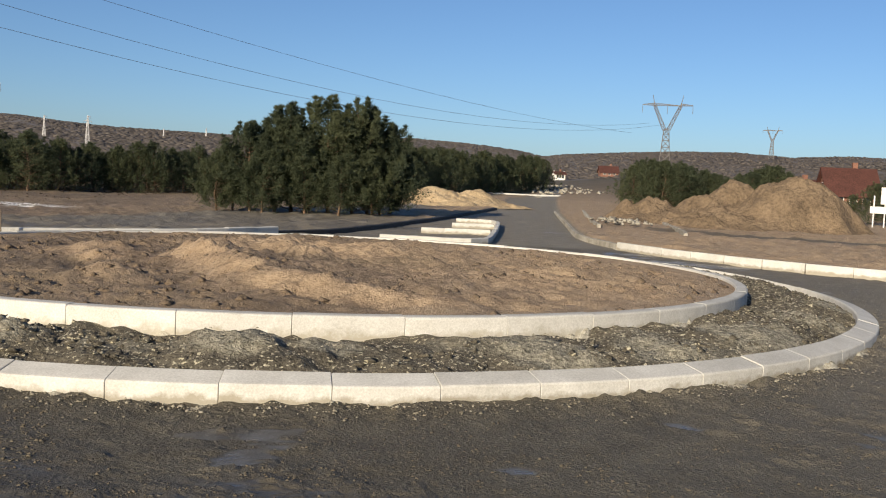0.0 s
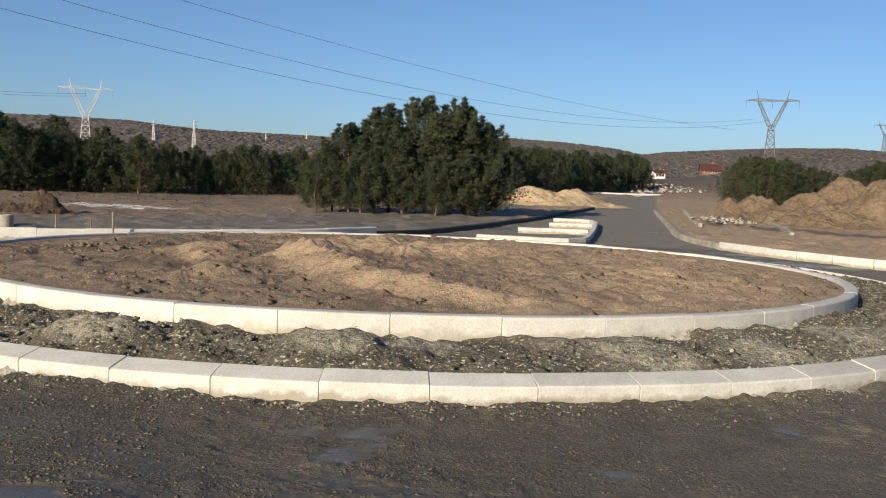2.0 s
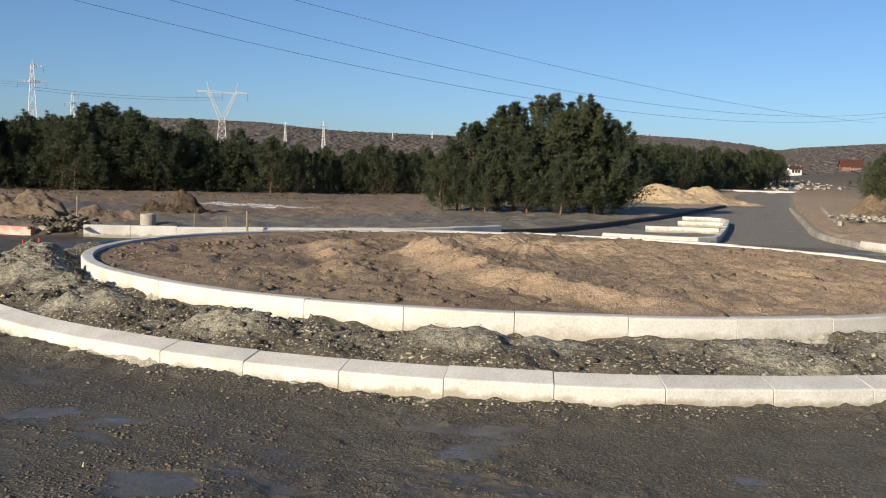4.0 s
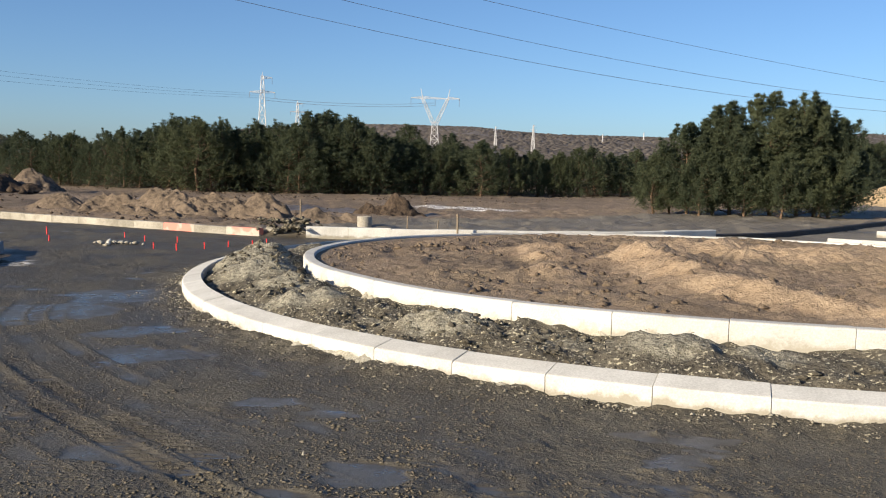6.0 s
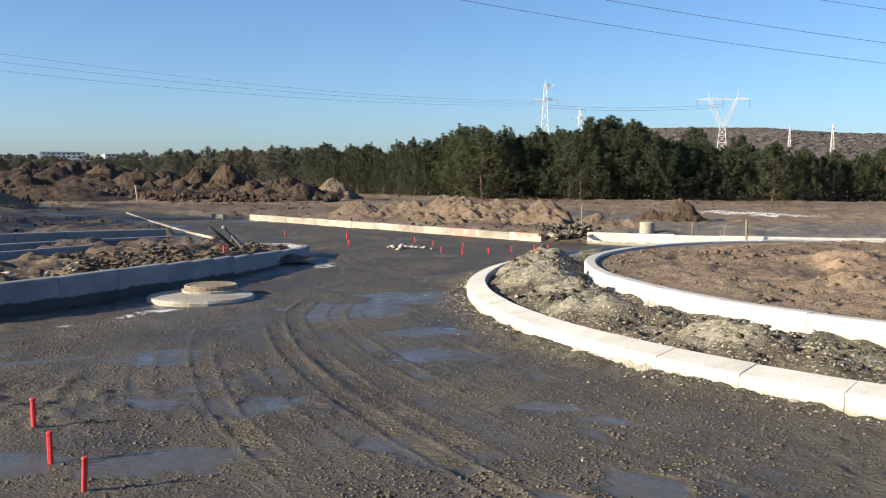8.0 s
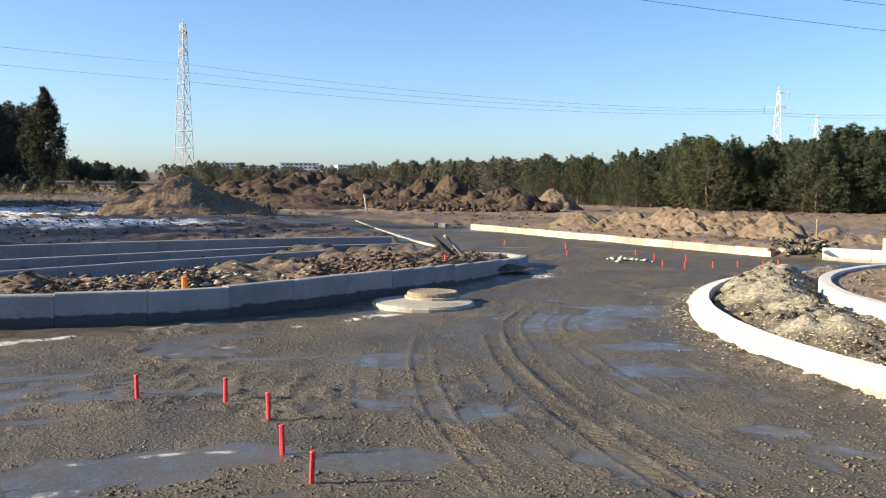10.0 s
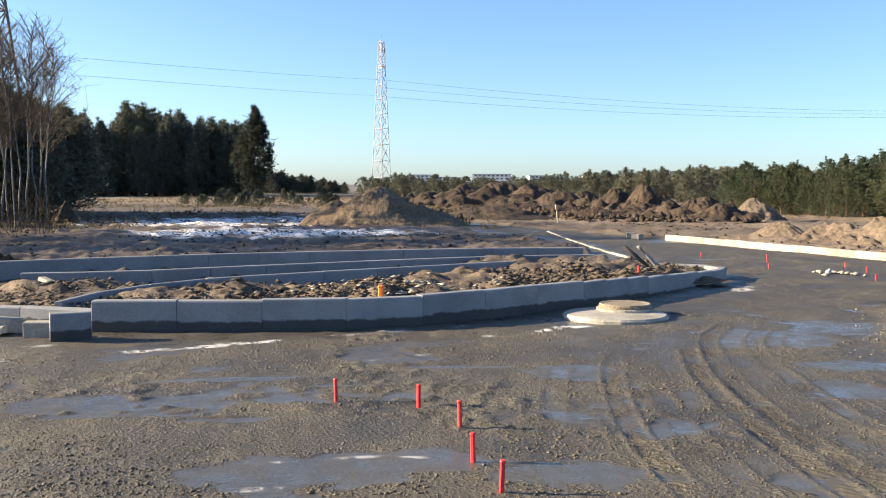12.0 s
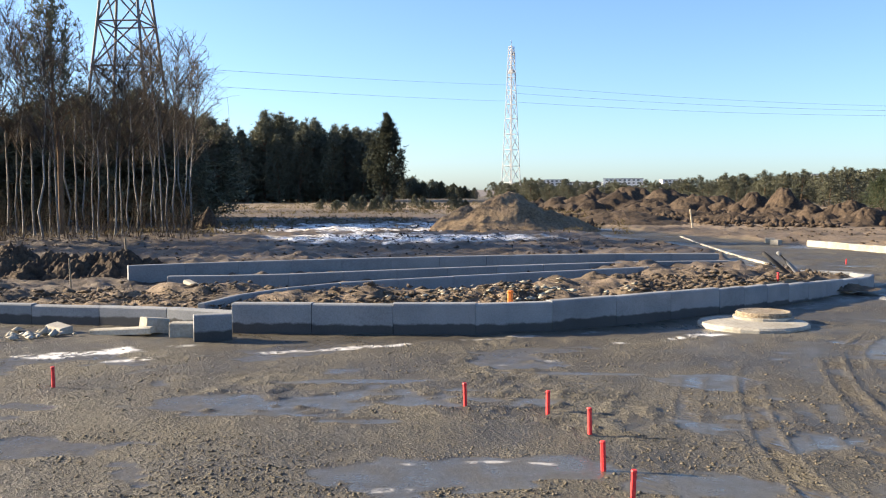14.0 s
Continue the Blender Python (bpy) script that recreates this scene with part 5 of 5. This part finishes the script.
def wire(label, start, end, seen, radius):
    """A hanging wire over a straight line on the plan, through the given directions (azimuth, elevation)."""
    a, b = spot(*start), spot(*end)
    s, z = [], []
    for az, el in seen:
        w = way(az)
        m = Matrix(((b.x - a.x, -w.x), (b.y - a.y, -w.y)))
        t, d = m.inverted() @ Vector((-a.x, -a.y))
        s.append(t)
        z.append(1.65 + d * math.tan(radians(el)))
    fit = np.polyfit(s, z, 2)
    verts, faces = [], []
    points = [a.lerp(b, t) + Vector((0, 0, float(np.polyval(fit, t)))) for t in np.linspace(0, 1, 30)]
    tube(verts, faces, points, [radius] * 30, 5)
    return tagged(tris_mesh("power_line", verts, faces, WIRE), label, "power line", "overhead wires")


HIGH = "thin dark overhead power line high above the site"
wire(HIGH, (-11.0, 430), (48, 150), ((-6.1, 3.9), (1.4, 5.31), (9.8, 6.9), (20.2, 9.1), (21.8, 9.6)), 0.042)
wire(HIGH, (-12.0, 430), (52, 150), ((-10, 3.7), (-0.3, 4.23), (13, 5.9), (24, 7.9), (32, 9.9)), 0.042)
wire(HIGH, (-13.0, 430), (60, 150), ((-10.7, 3.5), (-0.4, 3.73), (13, 5.0), (25, 6.75), (39.4, 9.7), (45, 10.6)), 0.042)
for off in (0.0, -0.95):
    wire("thin overhead power line between the far pylons", (93.3, 90), (71.04, 215), ((92, 7.3 + off), (86.8, 7.0 + off), (79, 6.75 + off), (71.5, 6.4 + off)), 0.016)
for off in (0.0, -0.45, -0.95):
    wire("thin overhead power line between the far pylons", (71.04, 215), (36.6, 330), ((70.8, 6.4 + off), (63, 5.6 + 0.9 * off), (54.8, 5.0 + 0.65 * off), (45, 4.35 + 0.4 * off), (37, 4.1 + 0.25 * off)), 0.024)
for off in (0.0, 0.15):
    wire("far overhead power line behind the pines", (36.6, 330), (26.4, 340), ((36.6, 3.75 + off), (31, 3.55 + off), (27.6, 3.65 + off)), 0.05)


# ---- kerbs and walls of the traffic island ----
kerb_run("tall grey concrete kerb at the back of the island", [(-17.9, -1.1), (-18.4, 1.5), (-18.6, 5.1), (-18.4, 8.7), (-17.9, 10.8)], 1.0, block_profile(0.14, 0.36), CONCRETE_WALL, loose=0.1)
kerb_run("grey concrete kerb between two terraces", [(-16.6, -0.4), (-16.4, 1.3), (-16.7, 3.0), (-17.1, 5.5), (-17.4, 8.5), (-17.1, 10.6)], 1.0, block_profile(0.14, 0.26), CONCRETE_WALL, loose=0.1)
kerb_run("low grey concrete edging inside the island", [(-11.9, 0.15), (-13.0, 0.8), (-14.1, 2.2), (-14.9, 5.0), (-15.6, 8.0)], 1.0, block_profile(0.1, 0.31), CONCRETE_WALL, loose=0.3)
kerb_run("muddy low concrete edging along the field", [(-18.6, 12.6), (-24.2, 14.6), (-31.7, 17.6)], 1.0, block_profile(0.1, 0.04), CONCRETE_DIRTY)

# kerb box of the splitter island on the new road
kerb_run("white concrete kerb of a half-built splitter island", [(-1.6, 24.9), (0.2, 24.5), (1.0, 24.7), (1.35, 25.6), (1.7, 29.0), (2.1, 34.0), (2.2, 37.0), (1.6, 38.0)], 0.8, block_profile(0.15, 0.18), CONCRETE)
kerb_run("white concrete cross kerb inside the splitter island", [(-0.6, 29.4), (1.55, 29.6)], 0.8, block_profile(0.15, 0.18), CONCRETE)
kerb_run("white concrete cross kerb inside the splitter island", [(0.4, 33.5), (1.9, 33.7)], 0.8, block_profile(0.15, 0.18), CONCRETE)
kerb_run("white concrete cross kerb inside the splitter island", [(0.6, 38.0), (1.6, 38.0)], 0.8, block_profile(0.15, 0.17), CONCRETE)
kerb_run("pale concrete kerb across the far end of the road", [(4.0, 128), (12.0, 130), (26.0, 133)], 2.0, block_profile(0.3, 0.35), CONCRETE)
kerb_run("muddy concrete kerb of the unfinished footway", [(8.6, 33.0), (9.2, 36.0), (10.8, 47.0), (11.4, 52.0)], 1.0, block_profile(0.15, 0.22), CONCRETE_DIRTY)
kerb_run("muddy concrete kerb of the unfinished footway", [(6.4, 38.0), (7.0, 44.0), (9.0, 60.0)], 1.0, block_profile(0.15, 0.22), CONCRETE_DIRTY)


# ---- stakes and posts ----
def stake(label, x, y, z, height, w, material, group="", lean=3.0, name="stake", category="stake"):
    """A square stake with chamfered, slightly mushroomed head."""
    bm = bmesh.new()
    loops = []
    for zz, k in ((-0.05, 1.0), (height * 0.9, 1.0), (height * 0.95, 1.18), (height, 0.9)):
        loops.append([bm.verts.new((a * w * k, b * w * k, zz)) for a, b in ((1, 0.5), (0.5, 1), (-0.5, 1), (-1, 0.5), (-1, -0.5), (-0.5, -1), (0.5, -1), (1, -0.5))])
    for a, b in zip(loops, loops[1:]):
        for i in range(8):
            bm.faces.new((a[i], a[(i + 1) % 8], b[(i + 1) % 8], b[i]))
    bm.faces.new(loops[-1])
    ob = part(name, bm, material)
    ob.matrix_world = pose(x, y, z, random.uniform(-lean, lean), random.uniform(-lean, lean), random.uniform(0, 90))
    return tagged(ob, label, category, group)


ROW = "survey stakes in the road"
for x, y in ((-8.63, -1.16), (-6.99, 2.03), (-6.57, 2.55), (-5.91, 2.6), (-5.14, 2.35), (-4.55, 2.25)):
    stake("short red-painted survey stake in the wet gravel", x, y, ground_z(x, y), 0.18, 0.014, RED, ROW)
for x, y in ((-18.57, 14.46), (-16.8, 14.9), (-15.45, 13.75), (-15.0, 15.37), (-12.71, 13.76), (-12.17, 13.78), (-13.41, 15.21), (-12.05, 14.43), (-11.98, 15.06), (-11.73, 15.51), (-11.53, 15.71), (-17.6, 15.6), (-14.0, 14.9)):
    stake("short red-painted survey stake at the junction", x, y, ground_z(x, y), 0.125, 0.011, RED, ROW)
for x, y, h in ((-11.45, 7.26, 0.13), (-12.45, 8.68, 0.14), (-10.78, 3.95, 0.06)):
    stake("short red-tipped stake beside the island kerb", x - 0.25, y, ground_z(x - 0.25, y), h + 0.0, 0.016, RED)
stake("bright orange stake beside the island kerb", -11.0, 3.77, ground_z(-11.0, 3.77), 0.3, 0.032, ORANGE, lean=1)
WOOD = surface("grey_wood", (0.13, 0.1, 0.07), (0.3, 0.24, 0.17), 6.0, 50.0, 0.9, 0.3, 0.004)
WOOD_PALE = surface("fresh_wood", (0.5, 0.4, 0.27), (0.66, 0.55, 0.4), 6.0, 50.0, 0.8, 0.2, 0.004)
stake("thin wooden survey post behind the roundabout", -8.9, 19.2, 0.1, 0.55, 0.02, WOOD, name="post", category="post")
stake("thin rusty rod standing in the earth", -16.24, -1.88, 0.1, 0.52, 0.012, WOOD, name="rod", category="rod")
stake("thin wooden post behind the island", -22.95, -1.44, 0.1, 0.55, 0.02, WOOD, name="post", category="post")
stake("thin wooden post by the gap in the kerb", -12.9, 18.9, 0.1, 0.75, 0.02, WOOD, lean=12, name="post", category="post")
stake("pale wooden marker post in the field", -36.1, 20.5, 0.1, 0.85, 0.03, WOOD_PALE, lean=10, name="post", category="post")
for x, y, h in ((-10.6, 20.0, 0.4), (-9.7, 19.8, 0.35)):
    stake("thin steel rod standing in the gravel lot", x, y, 0.1, h, 0.012, WOOD, name="rod", category="rod")


# ---- manhole, pipes, loose stones ----
def lathe(profile, sides=28, wobble=0.0, seed=0):
    """A body of revolution from (radius, height) pairs, closed on top."""
    rng = np.random.default_rng(seed)
    bm = bmesh.new()
    off = [1 + wobble * rng.normal() for _ in range(sides)]
    loops = [[bm.verts.new((r * off[i] * math.cos(2 * math.pi * i / sides), r * off[i] * math.sin(2 * math.pi * i / sides), z)) for i in range(sides)] for r, z in profile]
    for a, b in zip(loops, loops[1:]):
        for i in range(sides):
            bm.faces.new((a[i], a[(i + 1) % sides], b[(i + 1) % sides], b[i]))
    bm.faces.new(loops[-1])
    bmesh.ops.recalc_face_normals(bm, faces=bm.faces)
    return bm


RUST = surface("rusty_iron", (0.14, 0.1, 0.065), (0.32, 0.27, 0.2), 5.0, 40.0, 0.85, 0.4, 0.006)
manhole = thing("manhole", "round concrete manhole slab with a raised rusty cover beside the island", "manhole", pose(-10.3, 6.7, 0.0))
slab = part("slab", lathe([(0.67, -0.1), (0.67, 0.03), (0.64, 0.055), (0.5, 0.065), (0.0, 0.065)], 40, 0.004, 3), CONCRETE_DIRTY, manhole, "pale concrete ring slab")
cover = part("cover", lathe([(0.34, 0.0), (0.34, 0.07), (0.325, 0.09), (0.3, 0.085), (0.27, 0.078), (0.0, 0.08)], 32, 0.004, 4), RUST, manhole, "rusty iron cover")
cover.location = (-0.18, 0.26, 0.065)
frame_ring = part("collar", lathe([(0.37, 0.0), (0.37, 0.035), (0.35, 0.04), (0.0, 0.04)], 32, 0.01, 5), CONCRETE_DIRTY, manhole)
frame_ring.location = (-0.18, 0.26, 0.06)

ring = thing("concrete_ring", "small pale concrete pipe ring standing on the gravel lot", "concrete ring", pose(-12.6, 21.4, 0.08))
part("pipe", lathe([(0.19, 0.0), (0.19, 0.27), (0.18, 0.28), (0.14, 0.28), (0.13, 0.27), (0.13, 0.1), (0.0, 0.1)], 24, 0.004, 6), CONCRETE_DIRTY, ring)


def lying_pipe(label, a, b, radius, material):
    verts, faces = [], []
    a, b = Vector(a), Vector(b)
    tube(verts, faces, [a, a.lerp(b, 0.5) + Vector((0, 0, 0.01)), b, b + (a - b) * 0.001, b + (a - b) * 0.1], [radius, radius, radius, radius * 0.8, radius * 0.78], 12)
    return tagged(tris_mesh("plastic_pipe", verts, faces, material), label, "pipe", "two pipes")


lying_pipe("black plastic pipe end sticking out of the island", (-14.35, 10.05, 0.2), (-14.5, 9.6, 0.6), 0.036, ASPHALT)
lying_pipe("pale-edged plastic pipe end sticking out of the island", (-14.2, 10.15, 0.2), (-14.3, 9.75, 0.62), 0.036, CONCRETE_GREY)
block = stone_mesh("kerb_stone", 0.42, block_profile(0.15, 0.3, 0.0), CONCRETE_GREY, cuts=1)
for label, m in (("grey concrete kerb stone standing on end beside the island", pose(-10.85, 0.22, 0.0, 0, 0, 93)),):
    ob = new("loose_kerb_stone", block)
    ob.matrix_world = m
    tagged(ob, label, "kerb stone")
lump = stone_mesh("kerb_stone", 0.3, block_profile(0.18, 0.17, 0.0), CONCRETE_DIRTY, cuts=1)
plank = stone_mesh("kerb_stone", 0.8, block_profile(0.12, 0.08, 0.0), CONCRETE_DIRTY, cuts=1)
for me, label, m in ((lump, "broken pale kerb stone lying by the island", pose(-11.2, -0.12, 0.0, 0, 0, 75)), (lump, "broken pale kerb stone lying by the island", pose(-11.55, -0.4, 0.02, 0, 8, 120)), (plank, "long pale edging stone lying in front of the island", pose(-11.55, -0.82, 0.01, 0, -4, 62)), (plank, "pale plank lying on the earth behind the island kerb", pose(-14.8, 0.0, 0.2, 0, 6, 20)), (lump, "chunk of concrete on the wet road", pose(-12.0, -1.6, -0.09, 8, 6, 40)), (lump, "chunk of concrete by the gap in the kerb", pose(-13.1, 18.0, 0.0, 30, 20, 10)), (lump, "chunk of concrete by the gap in the kerb", pose(-12.6, 18.3, 0.05, 10, 30, 70)), (lump, "pale stone beside the far kerb", pose(-26.0, 17.6, 0.0, 0, 0, 20)), (lump, "pale stone beside the far kerb", pose(-26.8, 18.0, 0.0, 5, 0, 60)), (plank, "white slab lying on the far road", pose(12.4, 122, 0.05, 0, 0, 15))):
    ob = new("loose_kerb_stone", me)
    ob.matrix_world = m
    tagged(ob, label, "kerb stone")
rng = np.random.default_rng(55)
x, y = rng.normal(-12.75, 0.25, 90), rng.normal(18.15, 0.25, 90)
pebbles("rubble", "rubble and torn sheeting in the gap of the kerb", x, y, np.full(90, 0.1) + rng.uniform(0, 0.3, 90), rng.uniform(0.04, 0.16, 90), GRAVEL_FILL, 14, "rubble")
x, y = rng.normal(-11.75, 0.2, 26), rng.normal(-1.75, 0.25, 26)
pebbles("rubble", "small heap of stones on the wet road", x, y, np.full(26, 0.03), rng.uniform(0.03, 0.09, 26), CONCRETE_DIRTY, 15, "rubble")
x, y = rng.normal(7.6, 0.5, 80), rng.normal(40.8, 1.2, 80)
pebbles("rubble", "white broken slabs and rubble beside the new road", x, y, np.full(80, 0.18) + rng.uniform(0, 0.15, 80), rng.uniform(0.05, 0.2, 80), CONCRETE_DIRTY, 16, "rubble")
x, y = rng.normal(-14.0, 0.3, 24), rng.normal(14.1, 0.2, 24)
pebbles("rubble", "torn white plastic bag and stones on the road", x, y, np.full(24, 0.03), rng.uniform(0.03, 0.1, 24), CONCRETE, 17, "rubble")
x, y = rng.uniform(14, 24, 160), rng.uniform(135, 190, 160)
pebbles("rubble", "pale stacks and rubble at the far end of the road", x, y, np.full(160, 0.1) + relief(x[None], y[None])[0][0], rng.uniform(0.15, 0.55, 160), CONCRETE_DIRTY, 18, "rubble")
stone = heap("stone", "single pale stone on the wet road", "stone", -3.0, 4.45, 0.055, 0.04, 0.045, STONE, 20, 99, (), 0.3, 8, 14)

# ---- houses and far buildings ----
ROOF = surface("red_roof_tiles", (0.05, 0.02, 0.016), (0.095, 0.038, 0.03), 0.6, 5.0, 0.85, 0.3, 0.03)
PLASTER = surface("white_render", (0.66, 0.64, 0.6), (0.8, 0.79, 0.76), 0.5, 6.0, 0.9, 0.1, 0.01)
BRICKISH = surface("red_brick_wall", (0.15, 0.075, 0.055), (0.24, 0.12, 0.085), 0.8, 8.0, 0.9, 0.2, 0.01)
GLASS = surface("dark_window_glass", (0.02, 0.025, 0.03), (0.05, 0.06, 0.07), 1.0, 8.0, 0.12, 0.0, 0.001, spec=0.6)


def box(x0, x1, y0, y1, z0, z1):
    bm = bmesh.new()
    bmesh.ops.create_cube(bm, size=1)
    bmesh.ops.transform(bm, matrix=pose((x0 + x1) / 2, (y0 + y1) / 2, (z0 + z1) / 2) @ Matrix.Diagonal((x1 - x0, y1 - y0, z1 - z0, 1)), verts=bm.verts)
    return bm


def house(label, az, d, width, depth, eaves, ridge, walls, face, lift=0.0):
    """Gabled house: walls with gables, an overhanging roof of some thickness, chimney, windows and a door."""
    q = spot(az, d)
    ob = thing("house", label, "house", pose(q.x, q.y, ground_z(q.x, q.y) + lift, 0, 0, face))
    bm = bmesh.new()
    w, e = width / 2, depth / 2
    low = [bm.verts.new(c) for c in ((-w, -e, -2), (w, -e, -2), (w, e, -2), (-w, e, -2))]
    top = [bm.verts.new(c) for c in ((-w, -e, eaves), (w, -e, eaves), (w, e, eaves), (-w, e, eaves))]
    g0, g1 = bm.verts.new((-w, 0, ridge)), bm.verts.new((w, 0, ridge))
    for f in ((low[0], low[1], top[1], top[0]), (low[2], low[3], top[3], top[2]), (low[1], low[2], top[2], g1, top[1]), (low[3], low[0], top[0], g0, top[3])):
        bm.faces.new(f)
    part("wall", bm, walls, ob)
    bm = bmesh.new()
    over, thick = 0.6, 0.22
    slope = (ridge - eaves) / e
    for s in (-1, 1):
        ring_v = []
        for x in (-w - over, w + over):
            ring_v.append([bm.verts.new(c) for c in ((x, s * (e + over), eaves - slope * over + 0.05), (x, 0, ridge + 0.05), (x, 0, ridge + 0.05 + thick), (x, s * (e + over), eaves - slope * over + 0.05 + thick))])
        for i in range(4):
            bm.faces.new((ring_v[0][i], ring_v[0][(i + 1) % 4], ring_v[1][(i + 1) % 4], ring_v[1][i]))
        bm.faces.new(ring_v[0])
        bm.faces.new(ring_v[1])
    bmesh.ops.recalc_face_normals(bm, faces=bm.faces)
    roof = part("roof", bm, ROOF, ob)
    part("chimney", box(w * 0.2, w * 0.2 + 0.7, 0.3, 1.0, ridge - 1, ridge + 1.1), BRICKISH, roof)
    for x in (-0.55, 0.0, 0.55):
        win = part("window", box(x * w - 0.55, x * w + 0.55, -e - 0.06, -e + 0.1, 0.9, 2.3), PLASTER, ob)
        part("pane", box(x * w - 0.46, x * w + 0.46, -e - 0.08, -e - 0.05, 1.0, 2.2), GLASS, win)
    for s in (-1, 1):
        win = part("window", box(s * w - 0.06, s * w + 0.06, -0.6, 0.6, eaves + 0.2, eaves + 1.5), PLASTER, ob)
        part("pane", box(s * w - 0.08, s * w + 0.08, -0.5, 0.5, eaves + 0.3, eaves + 1.4), GLASS, win)
    return ob


house("red-roofed family house with white gables behind the sand heap", -23.0, 150, 6.6, 7.0, 2.6, 6.0, BRICKISH, -8, -1.3)
house("small house with an orange-red roof among trees", -20.6, 175, 6.5, 6, 2.4, 4.4, PLASTER, 10, -2.0)
house("far white house on the rise", -6.9, 420, 4.5, 5, 2.6, 3.6, PLASTER, 10, 0.0)
house("far house with a red roof on the rise", -9.8, 440, 8, 7, 2.2, 4.8, BRICKISH, 0, 0.5)
house("far house with a red roof on the rise", -12.0, 470, 7, 6, 2.4, 4.6, PLASTER, 40, 0.5)


def flats(az, d, width, height, storeys):
    """Far slab block of flats with its own window bands."""
    q = spot(az, d)
    ob = thing("apartment_block", "far pale apartment block on the horizon", "apartment block", pose(q.x, q.y, ground_z(q.x, q.y), 0, 0, az + random.uniform(-20, 20)), "blocks of flats on the horizon")
    part("wall", box(-width / 2, width / 2, -6, 6, -3, height), PLASTER, ob)
    part("roof", box(-width / 2 - 0.4, width / 2 + 0.4, -6.4, 6.4, height, height + 0.6), CONCRETE_GREY, ob)
    for k in range(storeys):
        z = height * (k + 0.35) / storeys
        for x in np.arange(-width / 2 + 2.5, width / 2 - 2, 5.0):
            part("window", box(x, x + 2.6, -6.15, -5.9, z, z + 1.5), GLASS, ob)


random.seed(4)
for az, wd, top in ((70.2, 22, 0.5), (69.4, 30, 0.62), (68.6, 26, 0.75), (67.6, 40, 0.62), (66.2, 20, 0.6), (64.4, 44, 0.8), (61.6, 26, 0.72), (58.4, 24, 0.72), (53.3, 26, 0.98), (43.9, 16, 1.2)):
    flats(az, 1100, wd, 1.65 + 1100 * math.tan(radians(top)) - max(0.0, ground_z(*spot(az, 1100).xy)), 4)

# road sign at the far corner
q = spot(-24.7, 62)
sign = thing("road_sign", "white road sign board on two posts by the far road", "road sign", pose(q.x, q.y, ground_z(q.x, q.y), 0, 0, -24))
for x in (-0.3, 0.3):
    part("post", box(x - 0.04, x + 0.04, -0.04, 0.04, -0.1, 1.9), STEEL, sign)
part("board", box(-0.5, 0.5, -0.07, -0.042, 0.85, 1.25), PLASTER, sign)
part("upper_board", box(0.05, 0.6, -0.07, -0.042, 1.4, 2.4), PLASTER, sign)
